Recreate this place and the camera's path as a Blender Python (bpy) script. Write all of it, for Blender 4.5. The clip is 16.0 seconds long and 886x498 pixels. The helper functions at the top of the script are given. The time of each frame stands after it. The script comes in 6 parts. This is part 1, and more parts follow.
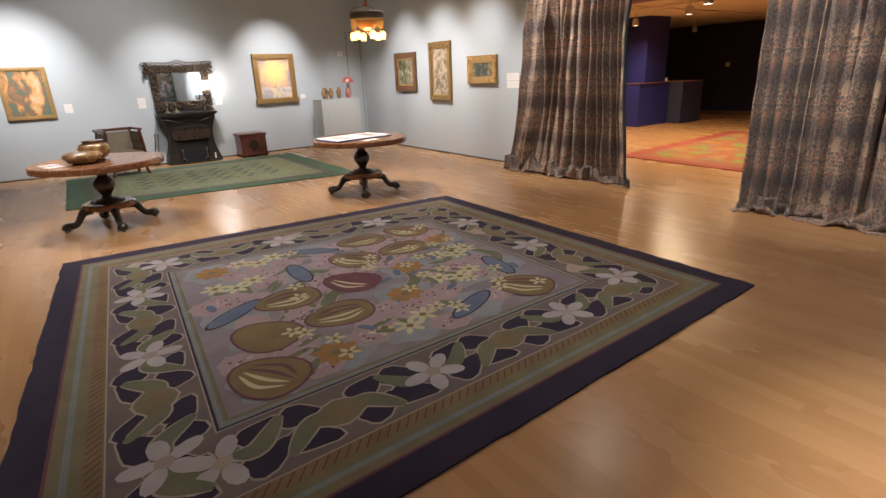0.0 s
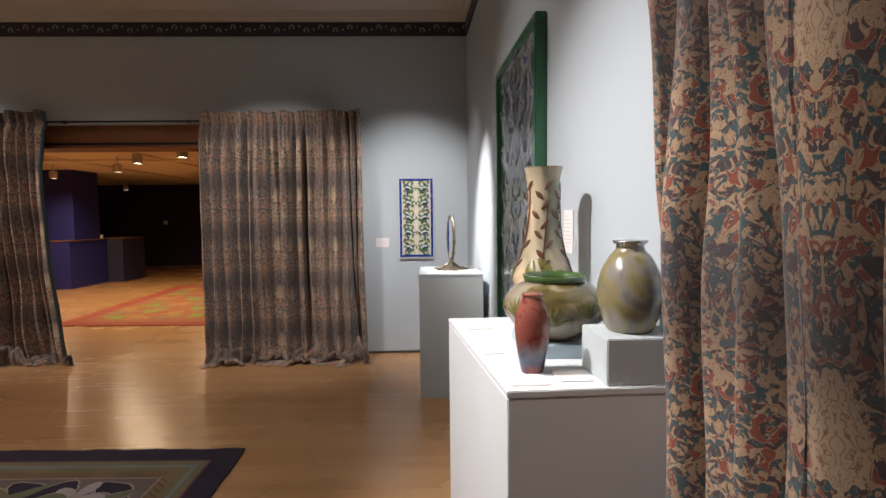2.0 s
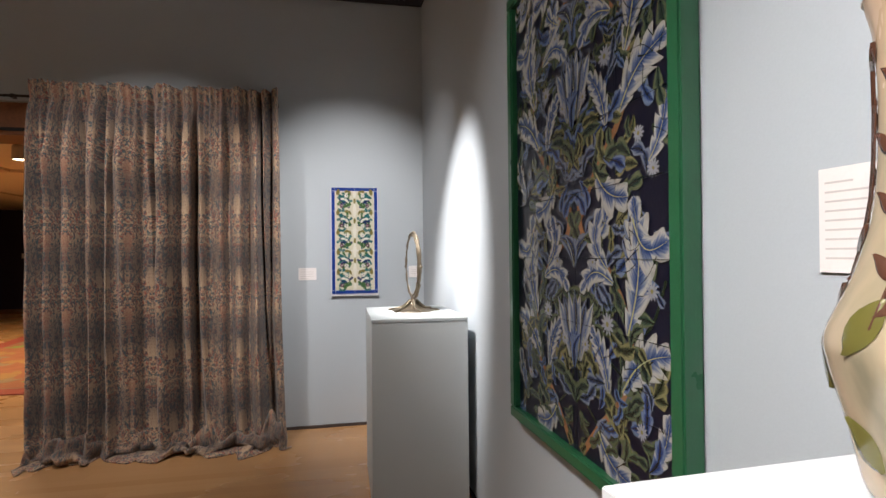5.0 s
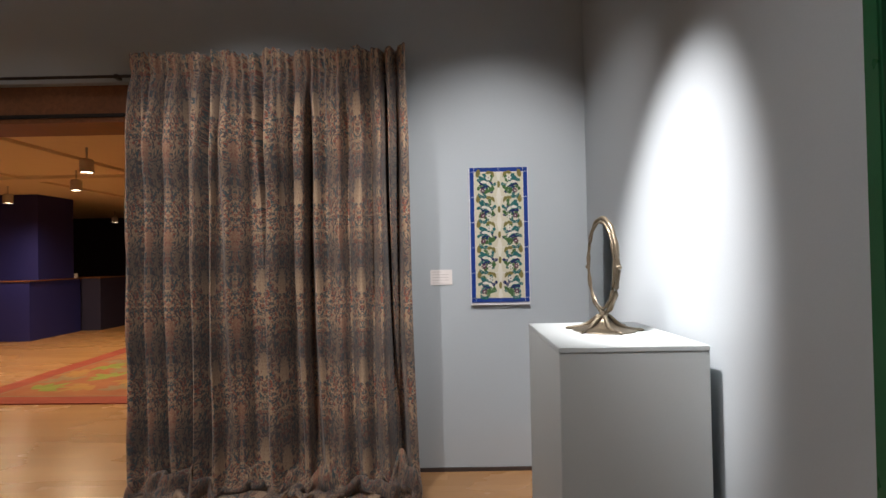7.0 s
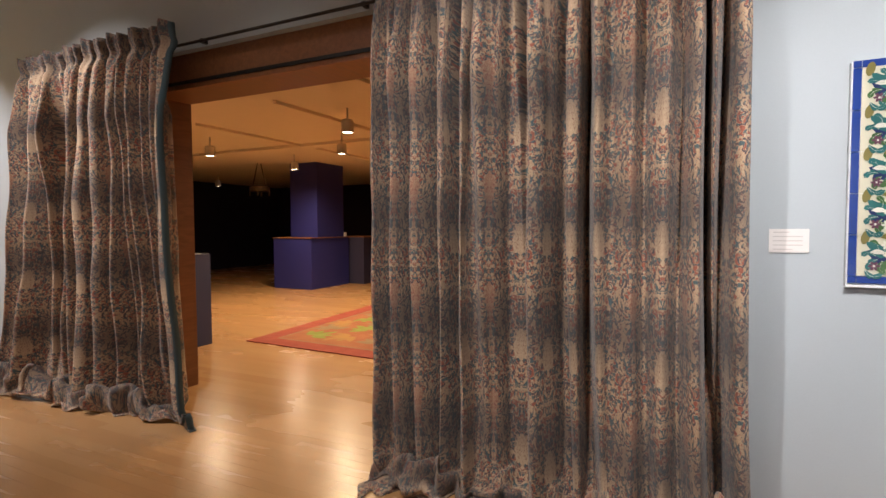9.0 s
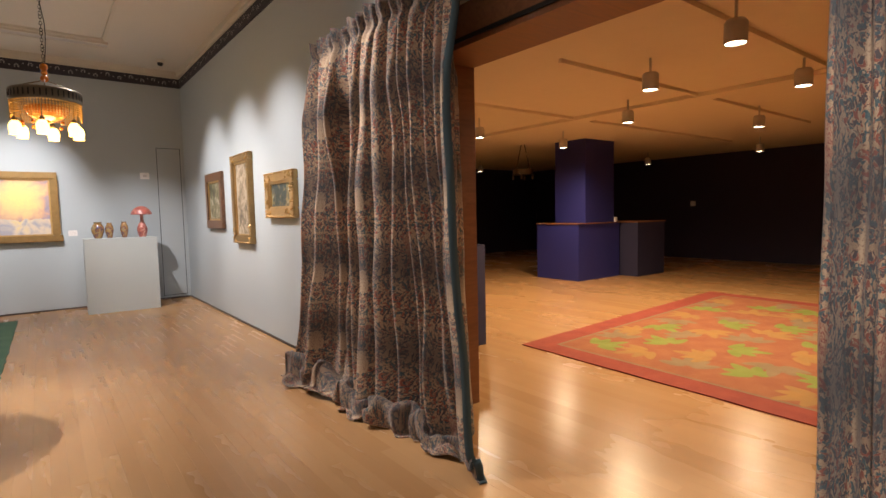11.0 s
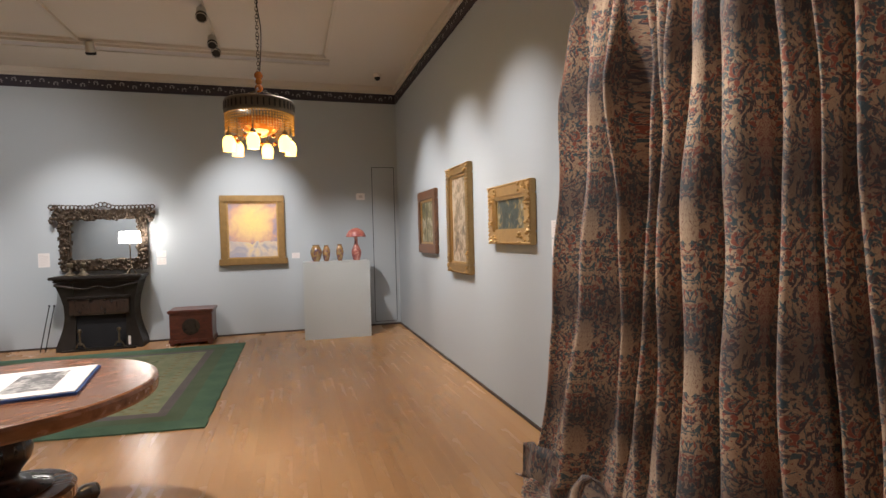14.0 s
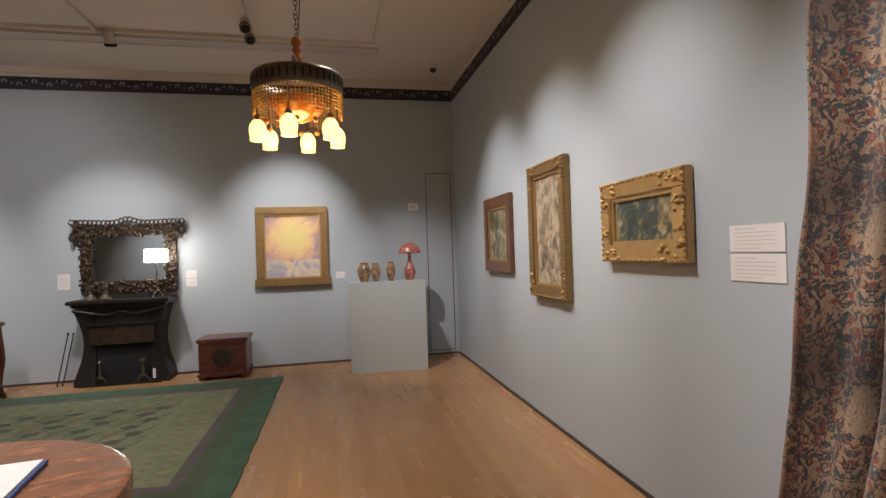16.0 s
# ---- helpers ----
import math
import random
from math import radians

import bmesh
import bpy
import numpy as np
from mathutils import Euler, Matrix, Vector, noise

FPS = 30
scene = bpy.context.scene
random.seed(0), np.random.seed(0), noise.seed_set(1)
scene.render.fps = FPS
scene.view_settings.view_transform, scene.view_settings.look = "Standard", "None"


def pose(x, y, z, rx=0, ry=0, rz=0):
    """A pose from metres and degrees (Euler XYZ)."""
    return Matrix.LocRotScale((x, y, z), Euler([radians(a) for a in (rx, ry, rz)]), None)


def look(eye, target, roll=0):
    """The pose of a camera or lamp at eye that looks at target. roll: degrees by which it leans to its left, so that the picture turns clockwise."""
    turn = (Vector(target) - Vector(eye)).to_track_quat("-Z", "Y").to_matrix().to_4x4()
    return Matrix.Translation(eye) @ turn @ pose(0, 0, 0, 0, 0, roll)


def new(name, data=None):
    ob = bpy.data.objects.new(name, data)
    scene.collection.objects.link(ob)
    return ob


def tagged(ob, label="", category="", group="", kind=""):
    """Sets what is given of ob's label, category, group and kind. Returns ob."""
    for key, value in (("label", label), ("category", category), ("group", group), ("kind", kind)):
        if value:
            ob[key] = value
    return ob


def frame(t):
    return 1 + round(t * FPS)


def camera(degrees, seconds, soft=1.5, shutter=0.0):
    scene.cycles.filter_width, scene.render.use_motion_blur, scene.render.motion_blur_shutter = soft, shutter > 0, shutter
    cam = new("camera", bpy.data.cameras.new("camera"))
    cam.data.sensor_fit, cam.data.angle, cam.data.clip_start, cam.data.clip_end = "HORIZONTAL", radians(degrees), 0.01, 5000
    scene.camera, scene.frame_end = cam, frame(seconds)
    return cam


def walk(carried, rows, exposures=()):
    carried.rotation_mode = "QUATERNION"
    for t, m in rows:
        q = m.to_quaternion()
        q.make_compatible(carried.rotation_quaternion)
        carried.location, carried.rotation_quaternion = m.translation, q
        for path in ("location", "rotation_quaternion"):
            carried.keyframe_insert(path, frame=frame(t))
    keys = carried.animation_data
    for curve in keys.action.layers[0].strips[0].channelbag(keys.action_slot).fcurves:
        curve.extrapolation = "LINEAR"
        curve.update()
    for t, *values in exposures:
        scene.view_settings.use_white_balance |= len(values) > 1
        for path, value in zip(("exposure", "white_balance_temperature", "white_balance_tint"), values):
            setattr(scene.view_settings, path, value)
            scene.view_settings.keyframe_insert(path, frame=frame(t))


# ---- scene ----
cam = camera(81.0, 16.0)
PATH = [
    (0, (0.572, -0.843, 1.639), (1.663, 0.704, 0.994), -2.3),
    (0.5, (0.534, -0.758, 1.635), (2.024, 0.478, 1.132), -1.4),
    (1, (0.78, -0.649, 1.631), (2.626, 0.066, 1.341), -0.9),
    (1.5, (0.837, -0.55, 1.631), (2.812, -0.288, 1.458), -0.6),
    (2, (1.012, -0.547, 1.621), (3.007, -0.601, 1.497), -0.6),
    (2.5, (1.201, -0.511, 1.626), (3.177, -0.807, 1.54), -0.5),
    (3, (1.398, -0.419, 1.612), (3.364, -0.782, 1.57), -0.5),
    (3.5, (1.681, -0.345, 1.589), (3.649, -0.7, 1.572), -0.4),
    (6, (3.078, -0.263, 1.469), (5.039, -0.655, 1.497), -0.7),
    (6.5, (3.323, -0.18, 1.49), (5.306, -0.44, 1.513), -0.6),
    (7, (3.591, -0.035, 1.472), (5.59, -0.024, 1.499), -1.1),
    (7.5, (3.841, -0.048, 1.482), (5.811, 0.295, 1.512), -1.1),
    (8, (4.007, 0.121, 1.426), (5.958, 0.564, 1.434), -0.5),
    (8.5, (4.118, 0.264, 1.365), (6.036, 0.83, 1.312), 0.1),
    (9, (4.429, 0.388, 1.4), (6.23, 1.251, 1.31), -0.3),
    (9.5, (4.596, 0.472, 1.42), (6.224, 1.628, 1.306), -0.1),
    (10, (4.786, 0.805, 1.384), (6.319, 2.083, 1.264), -0.3),
    (12.5, (5.222, 2.182, 1.528), (5.926, 4.049, 1.398), -1.6),
    (13, (5.242, 2.417, 1.495), (5.925, 4.294, 1.402), -1.4),
    (13.5, (5.298, 2.739, 1.53), (5.931, 4.635, 1.457), -1.7),
    (14, (5.391, 3.035, 1.5), (5.955, 4.953, 1.444), -1.4),
    (14.5, (5.349, 3.345, 1.517), (5.921, 5.261, 1.478), -1.2),
    (15, (5.347, 3.616, 1.492), (5.912, 5.534, 1.471), -1.2),
    (15.5, (5.366, 4.001, 1.499), (5.93, 5.92, 1.489), -1.4),
    (16, (5.355, 4.257, 1.51), (5.776, 6.212, 1.517), -1.9),
]
walk(cam, [(t, look(eye, target, roll)) for t, eye, target, roll in PATH],
     [(0, 0.22), (1, -0.05), (2, -0.3), (3.5, -0.4), (6, -0.2), (7.2, -0.55), (8.5, -0.1), (9.5, 0.22), (10.5, 0.22), (12.5, 0.0), (14.5, -0.2), (16, -0.5)])

# ---- world and lights ----
world = bpy.data.worlds.new("world")
scene.world = world
world.use_nodes = True
world.node_tree.nodes["Background"].inputs[0].default_value = (0.02, 0.02, 0.025, 1)
world.node_tree.nodes["Background"].inputs[1].default_value = 0.3

CEIL = 3.98
EAST, NORTH, SOUTH, WEST = 7.16, 11.70, -1.08, -4.6
CEIL2 = 2.84


def spot(eye, target, watts, degrees=38, blend=1.0, colour=(1.0, 0.95, 0.935), size=0.04):
    d = bpy.data.lights.new("spot", "SPOT")
    d.energy, d.spot_size, d.spot_blend, d.color, d.shadow_soft_size = watts, radians(degrees), blend, colour, size
    ob = new("spot_light", d)
    ob.matrix_world = look(eye, target)
    return ob


# eye, target, watts, cone: the track spots of the gallery and added floods
GAIN = 3.3
SPOTS = [
    ((5.35, 9.4, 3.72), (7.12, 9.6, 1.55), 105, 42),
    ((5.35, 8.0, 3.72), (7.12, 8.3, 1.6), 105, 42),
    ((5.35, 6.6, 3.72), (7.12, 6.95, 1.6), 110, 42),
    ((5.0, 5.3, 3.72), (7.0, 4.8, 1.5), 175, 48),
    ((4.6, 1.3, 3.72), (6.95, 1.2, 1.35), 125, 46),
    ((5.0, -0.25, 3.72), (7.1, -0.38, 1.5), 145, 38),
    ((4.8, 9.6, 3.72), (4.8, 11.65, 1.75), 160, 36),
    ((2.7, 9.6, 3.72), (2.7, 11.4, 1.4), 130, 46),
    ((0.2, 9.6, 3.72), (0.2, 11.65, 1.65), 190, 44),
    ((5.3, 9.2, 3.72), (6.3, 10.95, 1.2), 120, 36),
    ((5.2, 0.3, 3.72), (5.95, -1.08, 1.35), 500, 23),
    ((4.9, 0.9, 3.72), (6.05, -0.65, 1.2), 120, 26),
    ((3.9, 1.2, 3.72), (4.25, -1.0, 1.8), 44, 48),
    ((2.4, 1.0, 3.72), (2.95, -0.85, 1.3), 250, 40),
    ((1.6, 1.2, 3.72), (1.6, -0.9, 1.9), 100, 50),
    ((3.2, 6.9, 3.72), (4.2, 6.2, 0.8), 170, 40),
    ((0.4, 7.6, 3.72), (0.85, 6.6, 0.8), 120, 40),
    # rows with target z 0: wide floods added to brighten the floor
    ((2.3, 7.6, 3.72), (2.5, 9.2, 0.0), 70, 60),
    ((2.4, 3.4, 3.72), (2.3, 2.9, 0.0), 18, 75),
    ((5.9, 3.0, 3.72), (5.7, 3.0, 0.0), 18, 95),
    ((5.9, 8.0, 3.72), (5.6, 8.4, 0.0), 42, 95),
    ((2.6, 5.6, 3.72), (2.8, 5.6, 0.0), 80, 95),
    ((3.4, 1.4, 3.72), (4.6, 0.6, 0.0), 32, 80),
    ((-0.2, 1.2, 3.72), (-0.4, -1.0, 1.8), 150, 48),
    ((2.0, 8.4, 3.72), (1.6, 11.5, 2.0), 60, 60),
    ((-1.5, 5.0, 3.72), (-1.0, 5.0, 0.0), 110, 95),
]
for eye, target, watts, cone in SPOTS:
    spot(eye, target, watts * GAIN, cone * 1.36)
# far room: warm downlights
DOWN = [(8.9, 3.1), (9.6, 2.6), (9.7, 4.2), (10.8, 3.3), (11.2, 5.4), (12.6, 7.6), (10.4, 7.4), (13.2, 4.6)]
for x, y in DOWN:
    spot((x, y, CEIL2 - 0.34), (x, y, 0), 30 if x < 9.65 else 185, 165, 0.9, (1.0, 0.75, 0.46))

# ---- materials ----


class Mat:
    """A small wrapper for node materials."""

    def __init__(self, name, rough=0.6, metal=0.0):
        self.m = bpy.data.materials.new(name)
        self.m.use_nodes = True
        self.t = self.m.node_tree
        self.b = self.t.nodes["Principled BSDF"]
        self.b.inputs["Roughness"].default_value = rough
        self.b.inputs["Metallic"].default_value = metal

    def put(self, sock, v):
        if isinstance(v, bpy.types.NodeSocket):
            self.t.links.new(v, sock)
        elif isinstance(v, (tuple, list)) and len(v) == 3 and sock.type == "RGBA":
            sock.default_value = (*v, 1)
        else:
            sock.default_value = v

    def n(self, kind, props=None, out=0, **ins):
        node = self.t.nodes.new(kind)
        if props:
            for k, v in props.items():
                setattr(node, k, v)
        for k, v in ins.items():
            key = int(k[1:]) if k[0] == "i" and k[1:].isdigit() else k.replace("_", " ")
            self.put(node.inputs[key], v)
        return node.outputs[out]

    def coord(self, which="Object", scale=(1, 1, 1), rot=(0, 0, 0)):
        tc = self.t.nodes.new("ShaderNodeTexCoord")
        return self.n("ShaderNodeMapping", Vector=tc.outputs[which], Scale=scale, Rotation=rot)

    def noise(self, co, scale, detail=4.0, distortion=0.0):
        return self.n("ShaderNodeTexNoise", Vector=co, Scale=scale, Detail=detail, Distortion=distortion)

    def math(self, op, a, b=0.0, c=0.0):
        return self.n("ShaderNodeMath", {"operation": op}, i0=a, i1=b, i2=c)

    def mix(self, f, a, b, blend="MIX"):
        node = self.t.nodes.new("ShaderNodeMix")
        node.data_type, node.blend_type = "RGBA", blend
        self.put(node.inputs[0], f)
        self.put(node.inputs[6], a)
        self.put(node.inputs[7], b)
        return node.outputs[2]

    def ramp(self, f, stops, interp="LINEAR"):
        node = self.t.nodes.new("ShaderNodeValToRGB")
        r = node.color_ramp
        r.interpolation = interp
        while len(r.elements) < len(stops):
            r.elements.new(0.5)
        for e, (p, c) in zip(r.elements, stops):
            e.position, e.color = p, (*c, 1)
        self.put(node.inputs[0], f)
        return node.outputs[0]

    def bump(self, h, strength=0.2, dist=0.01):
        self.put(self.b.inputs["Normal"], self.n("ShaderNodeBump", Height=h, Strength=strength, Distance=dist))

    def colour(self, c):
        self.put(self.b.inputs["Base Color"], c)

    def rough(self, r):
        self.put(self.b.inputs["Roughness"], r)


def grey(v):
    return (v, v, v)


def shade(c, k):
    return tuple(min(1, x * k) for x in c)


def plain(name, c, rough=0.6, metal=0.0, vary=0.15, scale=6.0, fine=90.0, relief=0.1, coat=0.0):
    """A painted, cast or glazed surface with stains and fine grain."""
    m = Mat(name, rough, metal)
    co = m.coord()
    big, small = m.noise(co, scale), m.noise(co, fine, 3)
    col = m.mix(big, shade(c, 1 - vary), shade(c, 1 + vary))
    m.colour(m.mix(m.math("MULTIPLY", small, 0.25), col, shade(c, 0.75)))
    m.rough(m.math("MULTIPLY_ADD", big, 0.16, rough - 0.08))
    if relief:
        m.bump(small, relief, 0.004)
    m.b.inputs["Coat Weight"].default_value = coat
    return m.m


def wood(name, dark, light, rough=0.35, scale=(14, 14, 1.2), coat=0.2):
    m = Mat(name, rough)
    co = m.coord(scale=scale)
    g = m.noise(co, 2.0, 6, 1.2)
    big = m.noise(m.coord(), 2.2)
    m.colour(m.mix(m.math("MULTIPLY", big, 0.45), m.ramp(g, [(0.3, dark), (0.7, light)]), shade(dark, 0.8)))
    m.rough(m.math("MULTIPLY_ADD", g, 0.2, rough - 0.1))
    m.bump(g, 0.08, 0.003)
    m.b.inputs["Coat Weight"].default_value = coat
    m.b.inputs["Coat Roughness"].default_value = 0.2
    return m.m


def floor_wood():
    m = Mat("maple_boards", 0.28)
    co = m.coord("Object", (16, 0.7, 1))
    g = m.noise(co, 2.2, 3, 0.2)
    big = m.noise(m.coord("Object", (1.2, 0.5, 1)), 1.2)
    info = m.t.nodes.new("ShaderNodeObjectInfo")
    geo = m.t.nodes.new("ShaderNodeNewGeometry")
    tone = m.math("FRACT", m.math("ADD", m.math("MULTIPLY", info.outputs["Random"], 7.3), geo.outputs["Random Per Island"]))
    base = m.ramp(tone, [(0.0, (0.38, 0.200, 0.084)), (0.5, (0.42, 0.230, 0.100)), (1.0, (0.46, 0.258, 0.114))])
    col = m.mix(m.math("MULTIPLY", g, 0.2), base, (0.33, 0.17, 0.07))
    m.colour(m.mix(m.math("MULTIPLY", big, 0.3), col, (0.38, 0.20, 0.085)))
    m.rough(m.math("MULTIPLY_ADD", big, 0.12, 0.21))
    return m.m


def fabric_print():
    """Woven furnishing cloth: mirrored leaf and flower repeat in slate, tan, rust and teal."""
    m = Mat("patterned_cloth", 0.9)
    tc = m.t.nodes.new("ShaderNodeTexCoord")
    sep = m.t.nodes.new("ShaderNodeSeparateXYZ")
    m.put(sep.inputs[0], tc.outputs["UV"])
    u, v = sep.outputs[0], sep.outputs[1]
    mu = m.math("ABSOLUTE", m.math("SUBTRACT", m.math("FRACT", m.math("DIVIDE", u, 0.46)), 0.5))
    fv = m.math("FRACT", m.math("DIVIDE", v, 0.56))
    mu2 = m.math("MULTIPLY", mu, 0.46)
    fv2 = m.math("MULTIPLY", fv, 0.56)
    comb = m.n("ShaderNodeCombineXYZ", X=mu2, Y=fv2, Z=0.0)
    tall = m.n("ShaderNodeCombineXYZ", X=mu2, Y=m.math("MULTIPLY", fv2, 0.75), Z=0.0)

    def field(scale, dist, shift):
        p = m.n("ShaderNodeVectorMath", {"operation": "ADD"}, i0=tall, i1=(shift, shift * 2.3, shift))
        return m.n("ShaderNodeTexNoise", Vector=p, Scale=scale, Detail=1.5, Distortion=dist)

    def layer(col, f, level, fill, line, w=0.02):
        col = m.mix(m.math("GREATER_THAN", f, level), col, line)
        return m.mix(m.math("GREATER_THAN", f, level + w), col, fill)

    def veined(col, f, level, fill, line, vein, k):
        """A leaf shape with an outline and scrolling veins that follow its edge."""
        stripe = m.math("ABSOLUTE", m.math("SUBTRACT", m.math("FRACT", m.math("MULTIPLY", f, k)), 0.5))
        inner = m.mix(m.math("MULTIPLY", m.math("LESS_THAN", stripe, 0.13), 0.7), fill, vein)
        col = m.mix(m.math("GREATER_THAN", f, level), col, line)
        return m.mix(m.math("GREATER_THAN", f, level + 0.016), col, inner)

    ground = m.mix(field(7, 0.5, 9.0), (0.040, 0.040, 0.055), (0.10, 0.070, 0.066))
    f1, f2, f3, f4 = field(21, 2.6, 0.0), field(26, 2.4, 3.1), field(29, 1.8, 5.7), field(52, 1.3, 7.9)
    col = veined(ground, f1, 0.465, (0.47, 0.325, 0.205), (0.20, 0.07, 0.05), (0.27, 0.15, 0.10), 19)
    col = veined(col, f2, 0.55, (0.040, 0.085, 0.10), (0.34, 0.24, 0.15), (0.14, 0.16, 0.15), 23)
    col = veined(col, f3, 0.59, (0.29, 0.085, 0.052), (0.45, 0.32, 0.21), (0.17, 0.04, 0.03), 26)
    col = layer(col, f4, 0.645, (0.46, 0.34, 0.23), (0.12, 0.06, 0.045))
    # pale palmette on the axis of the repeat, and a second one half a repeat on
    def palmette(col, across, up, tall_at, w, h, tones):
        dz = m.math("DIVIDE", m.math("SUBTRACT", up, tall_at), h)
        half = m.math("MULTIPLY", w, m.math("SQRT", m.math("MAXIMUM", 0.0, m.math("SUBTRACT", 1.0, m.math("MULTIPLY", dz, dz)))))
        e = m.math("DIVIDE", m.math("ADD", across, m.math("MULTIPLY", m.math("SUBTRACT", f2, 0.5), 0.05)), m.math("MAXIMUM", half, 0.0005))
        ray = m.math("ABSOLUTE", m.math("SINE", m.math("MULTIPLY", m.math("ADD", e, m.math("MULTIPLY", dz, 0.35)), 9.0)))
        return m.mix(m.math("LESS_THAN", e, 1.0), col, m.ramp(ray, tones))

    col = palmette(col, mu2, fv2, 0.15, 0.040, 0.085, [(0.08, (0.24, 0.12, 0.08)), (0.30, (0.44, 0.31, 0.20)), (0.8, (0.52, 0.37, 0.24))])
    mu3 = m.math("SUBTRACT", 0.23, mu2)
    col = palmette(col, mu3, fv2, 0.41, 0.034, 0.070, [(0.10, (0.16, 0.05, 0.04)), (0.35, (0.36, 0.11, 0.07)), (0.8, (0.42, 0.27, 0.17))])
    # slate cross bands of the weave
    band = m.math("POWER", m.math("ABSOLUTE", m.math("SINE", m.math("MULTIPLY", v, math.pi / 0.56))), 3.0)
    col = m.mix(m.math("MULTIPLY", band, 0.62), col, (0.042, 0.036, 0.042))
    weave = m.noise(m.n("ShaderNodeMapping", Vector=tc.outputs["UV"], Scale=(260, 420, 1)), 1.0, 2)
    m.colour(m.mix(m.math("MULTIPLY", weave, 0.20), col, (0.10, 0.075, 0.055)))
    m.bump(m.math("ADD", m.math("MULTIPLY", weave, 0.5), m.math("MULTIPLY", f1, 0.6)), 0.25, 0.004)
    m.b.inputs["Sheen Weight"].default_value = 0.15
    return m.m


def pile(name, c, c2, scale=5.0):
    """Woollen carpet: mottled colour and tufted relief."""
    m = Mat(name, 0.95)
    co = m.coord()
    big, tuft = m.noise(co, scale, 3), m.noise(co, 220, 2)
    m.colour(m.mix(m.math("MULTIPLY", tuft, 0.4), m.mix(m.ramp(big, [(0.35, grey(0)), (0.65, grey(1))]), c, c2), shade(c, 0.5)))
    m.bump(tuft, 0.6, 0.006)
    return m.m


def canvas(name, stops, scale=(3, 3, 3), dist=1.5, detail=6, seed=0.0):
    """An oil painting's surface: brushed patches of a few colours."""
    m = Mat(name, 0.45)
    co = m.coord("Object", scale)
    off = m.n("ShaderNodeVectorMath", {"operation": "ADD"}, i0=co, i1=(seed, seed * 0.7, seed * 1.3))
    f = m.noise(off, 1.6, detail, dist)
    strokes = m.noise(off, 14, 3, 2)
    f2 = m.math("MULTIPLY_ADD", m.math("SUBTRACT", strokes, 0.5), 0.35, f)
    m.colour(m.ramp(f2, stops))
    m.bump(strokes, 0.25, 0.004)
    return m.m


def glow(name, c, strength):
    m = Mat(name, 0.3)
    m.colour(c)
    m.put(m.b.inputs["Emission Color"], c)
    m.b.inputs["Emission Strength"].default_value = strength
    return m.m


def glaze(name, stops, scale=6.0, rough=0.12, dist=1.2, seed=0.0):
    m = Mat(name, rough)
    co = m.coord("Object", (1, 1, 0.7))
    off = m.n("ShaderNodeVectorMath", {"operation": "ADD"}, i0=co, i1=(seed, seed, seed))
    f = m.noise(off, scale, 5, dist)
    m.colour(m.ramp(f, stops))
    m.rough(m.math("MULTIPLY_ADD", f, 0.2, rough))
    m.b.inputs["Coat Weight"].default_value = 0.5
    m.b.inputs["Coat Roughness"].default_value = 0.08
    return m.m


WALL = plain("blue_grey_paint", (0.41, 0.450, 0.480), 0.75, vary=0.03, scale=1.2, fine=160, relief=0.06)
CEILING = plain("ceiling_paint", (0.66, 0.60, 0.53), 0.9, vary=0.04, scale=0.8, fine=120, relief=0.06)
CREAM = plain("cream_paint", (0.62, 0.56, 0.48), 0.7, vary=0.05)
# far ceiling cream, raised in colour to stand for bounce light
CEIL_FAR = plain("lightened_ceiling_paint", (0.80, 0.70, 0.54), 0.9, vary=0.04)
NAVY = plain("navy_paint", (0.022, 0.020, 0.060), 0.7, vary=0.12, scale=2)
INDIGO = plain("indigo_paint", (0.020, 0.022, 0.17), 0.6, vary=0.12, scale=2)
PLINTH = plain("plinth_paint", (0.46, 0.50, 0.51), 0.6, vary=0.03, scale=2, fine=140, relief=0.05)
SHELF_WHITE = plain("white_plinth_paint", (0.68, 0.70, 0.72), 0.55, vary=0.03, scale=2, fine=140, relief=0.05)
BOARD = floor_wood()
GAP = plain("floor_joint", (0.14, 0.07, 0.03), 0.8)
BASE_SHADOW = plain("painted_base_shadow", (0.05, 0.035, 0.03), 0.6)
CLOTH = fabric_print()
LINING = plain("teal_lining", (0.045, 0.075, 0.085), 0.85, vary=0.2, fine=300)
LINTEL = wood("lintel_wood", (0.20, 0.075, 0.03), (0.30, 0.12, 0.05), 0.45, (2, 12, 12))
MAHOGANY = wood("mahogany", (0.15, 0.055, 0.022), (0.34, 0.14, 0.055), 0.25, (2, 9, 9), 0.5)
DARKWOOD = wood("dark_turned_wood", (0.016, 0.010, 0.008), (0.05, 0.025, 0.016), 0.3, (8, 8, 3), 0.4)
REDWOOD = wood("red_stained_wood", (0.07, 0.018, 0.012), (0.17, 0.045, 0.025), 0.35, (4, 4, 10), 0.3)
BLACK = plain("black_metal", (0.012, 0.012, 0.013), 0.5, 0.3)
IRON = plain("cast_iron", (0.035, 0.028, 0.024), 0.42, 0.6, vary=0.35, scale=14, fine=60, relief=0.5)
FIREBOX_BLACK = plain("firebox_near_black", (0.008, 0.008, 0.010), 0.9)
BRONZE = plain("bronze", (0.17, 0.14, 0.10), 0.38, 0.8, vary=0.3, scale=20, relief=0.3)
OLDGOLD = plain("worn_gilt", (0.30, 0.19, 0.075), 0.42, 0.55, vary=0.35, scale=12, fine=70, relief=0.5)
GILT = plain("gilt", (0.50, 0.32, 0.13), 0.38, 0.6, vary=0.25, scale=14, fine=70, relief=0.4)
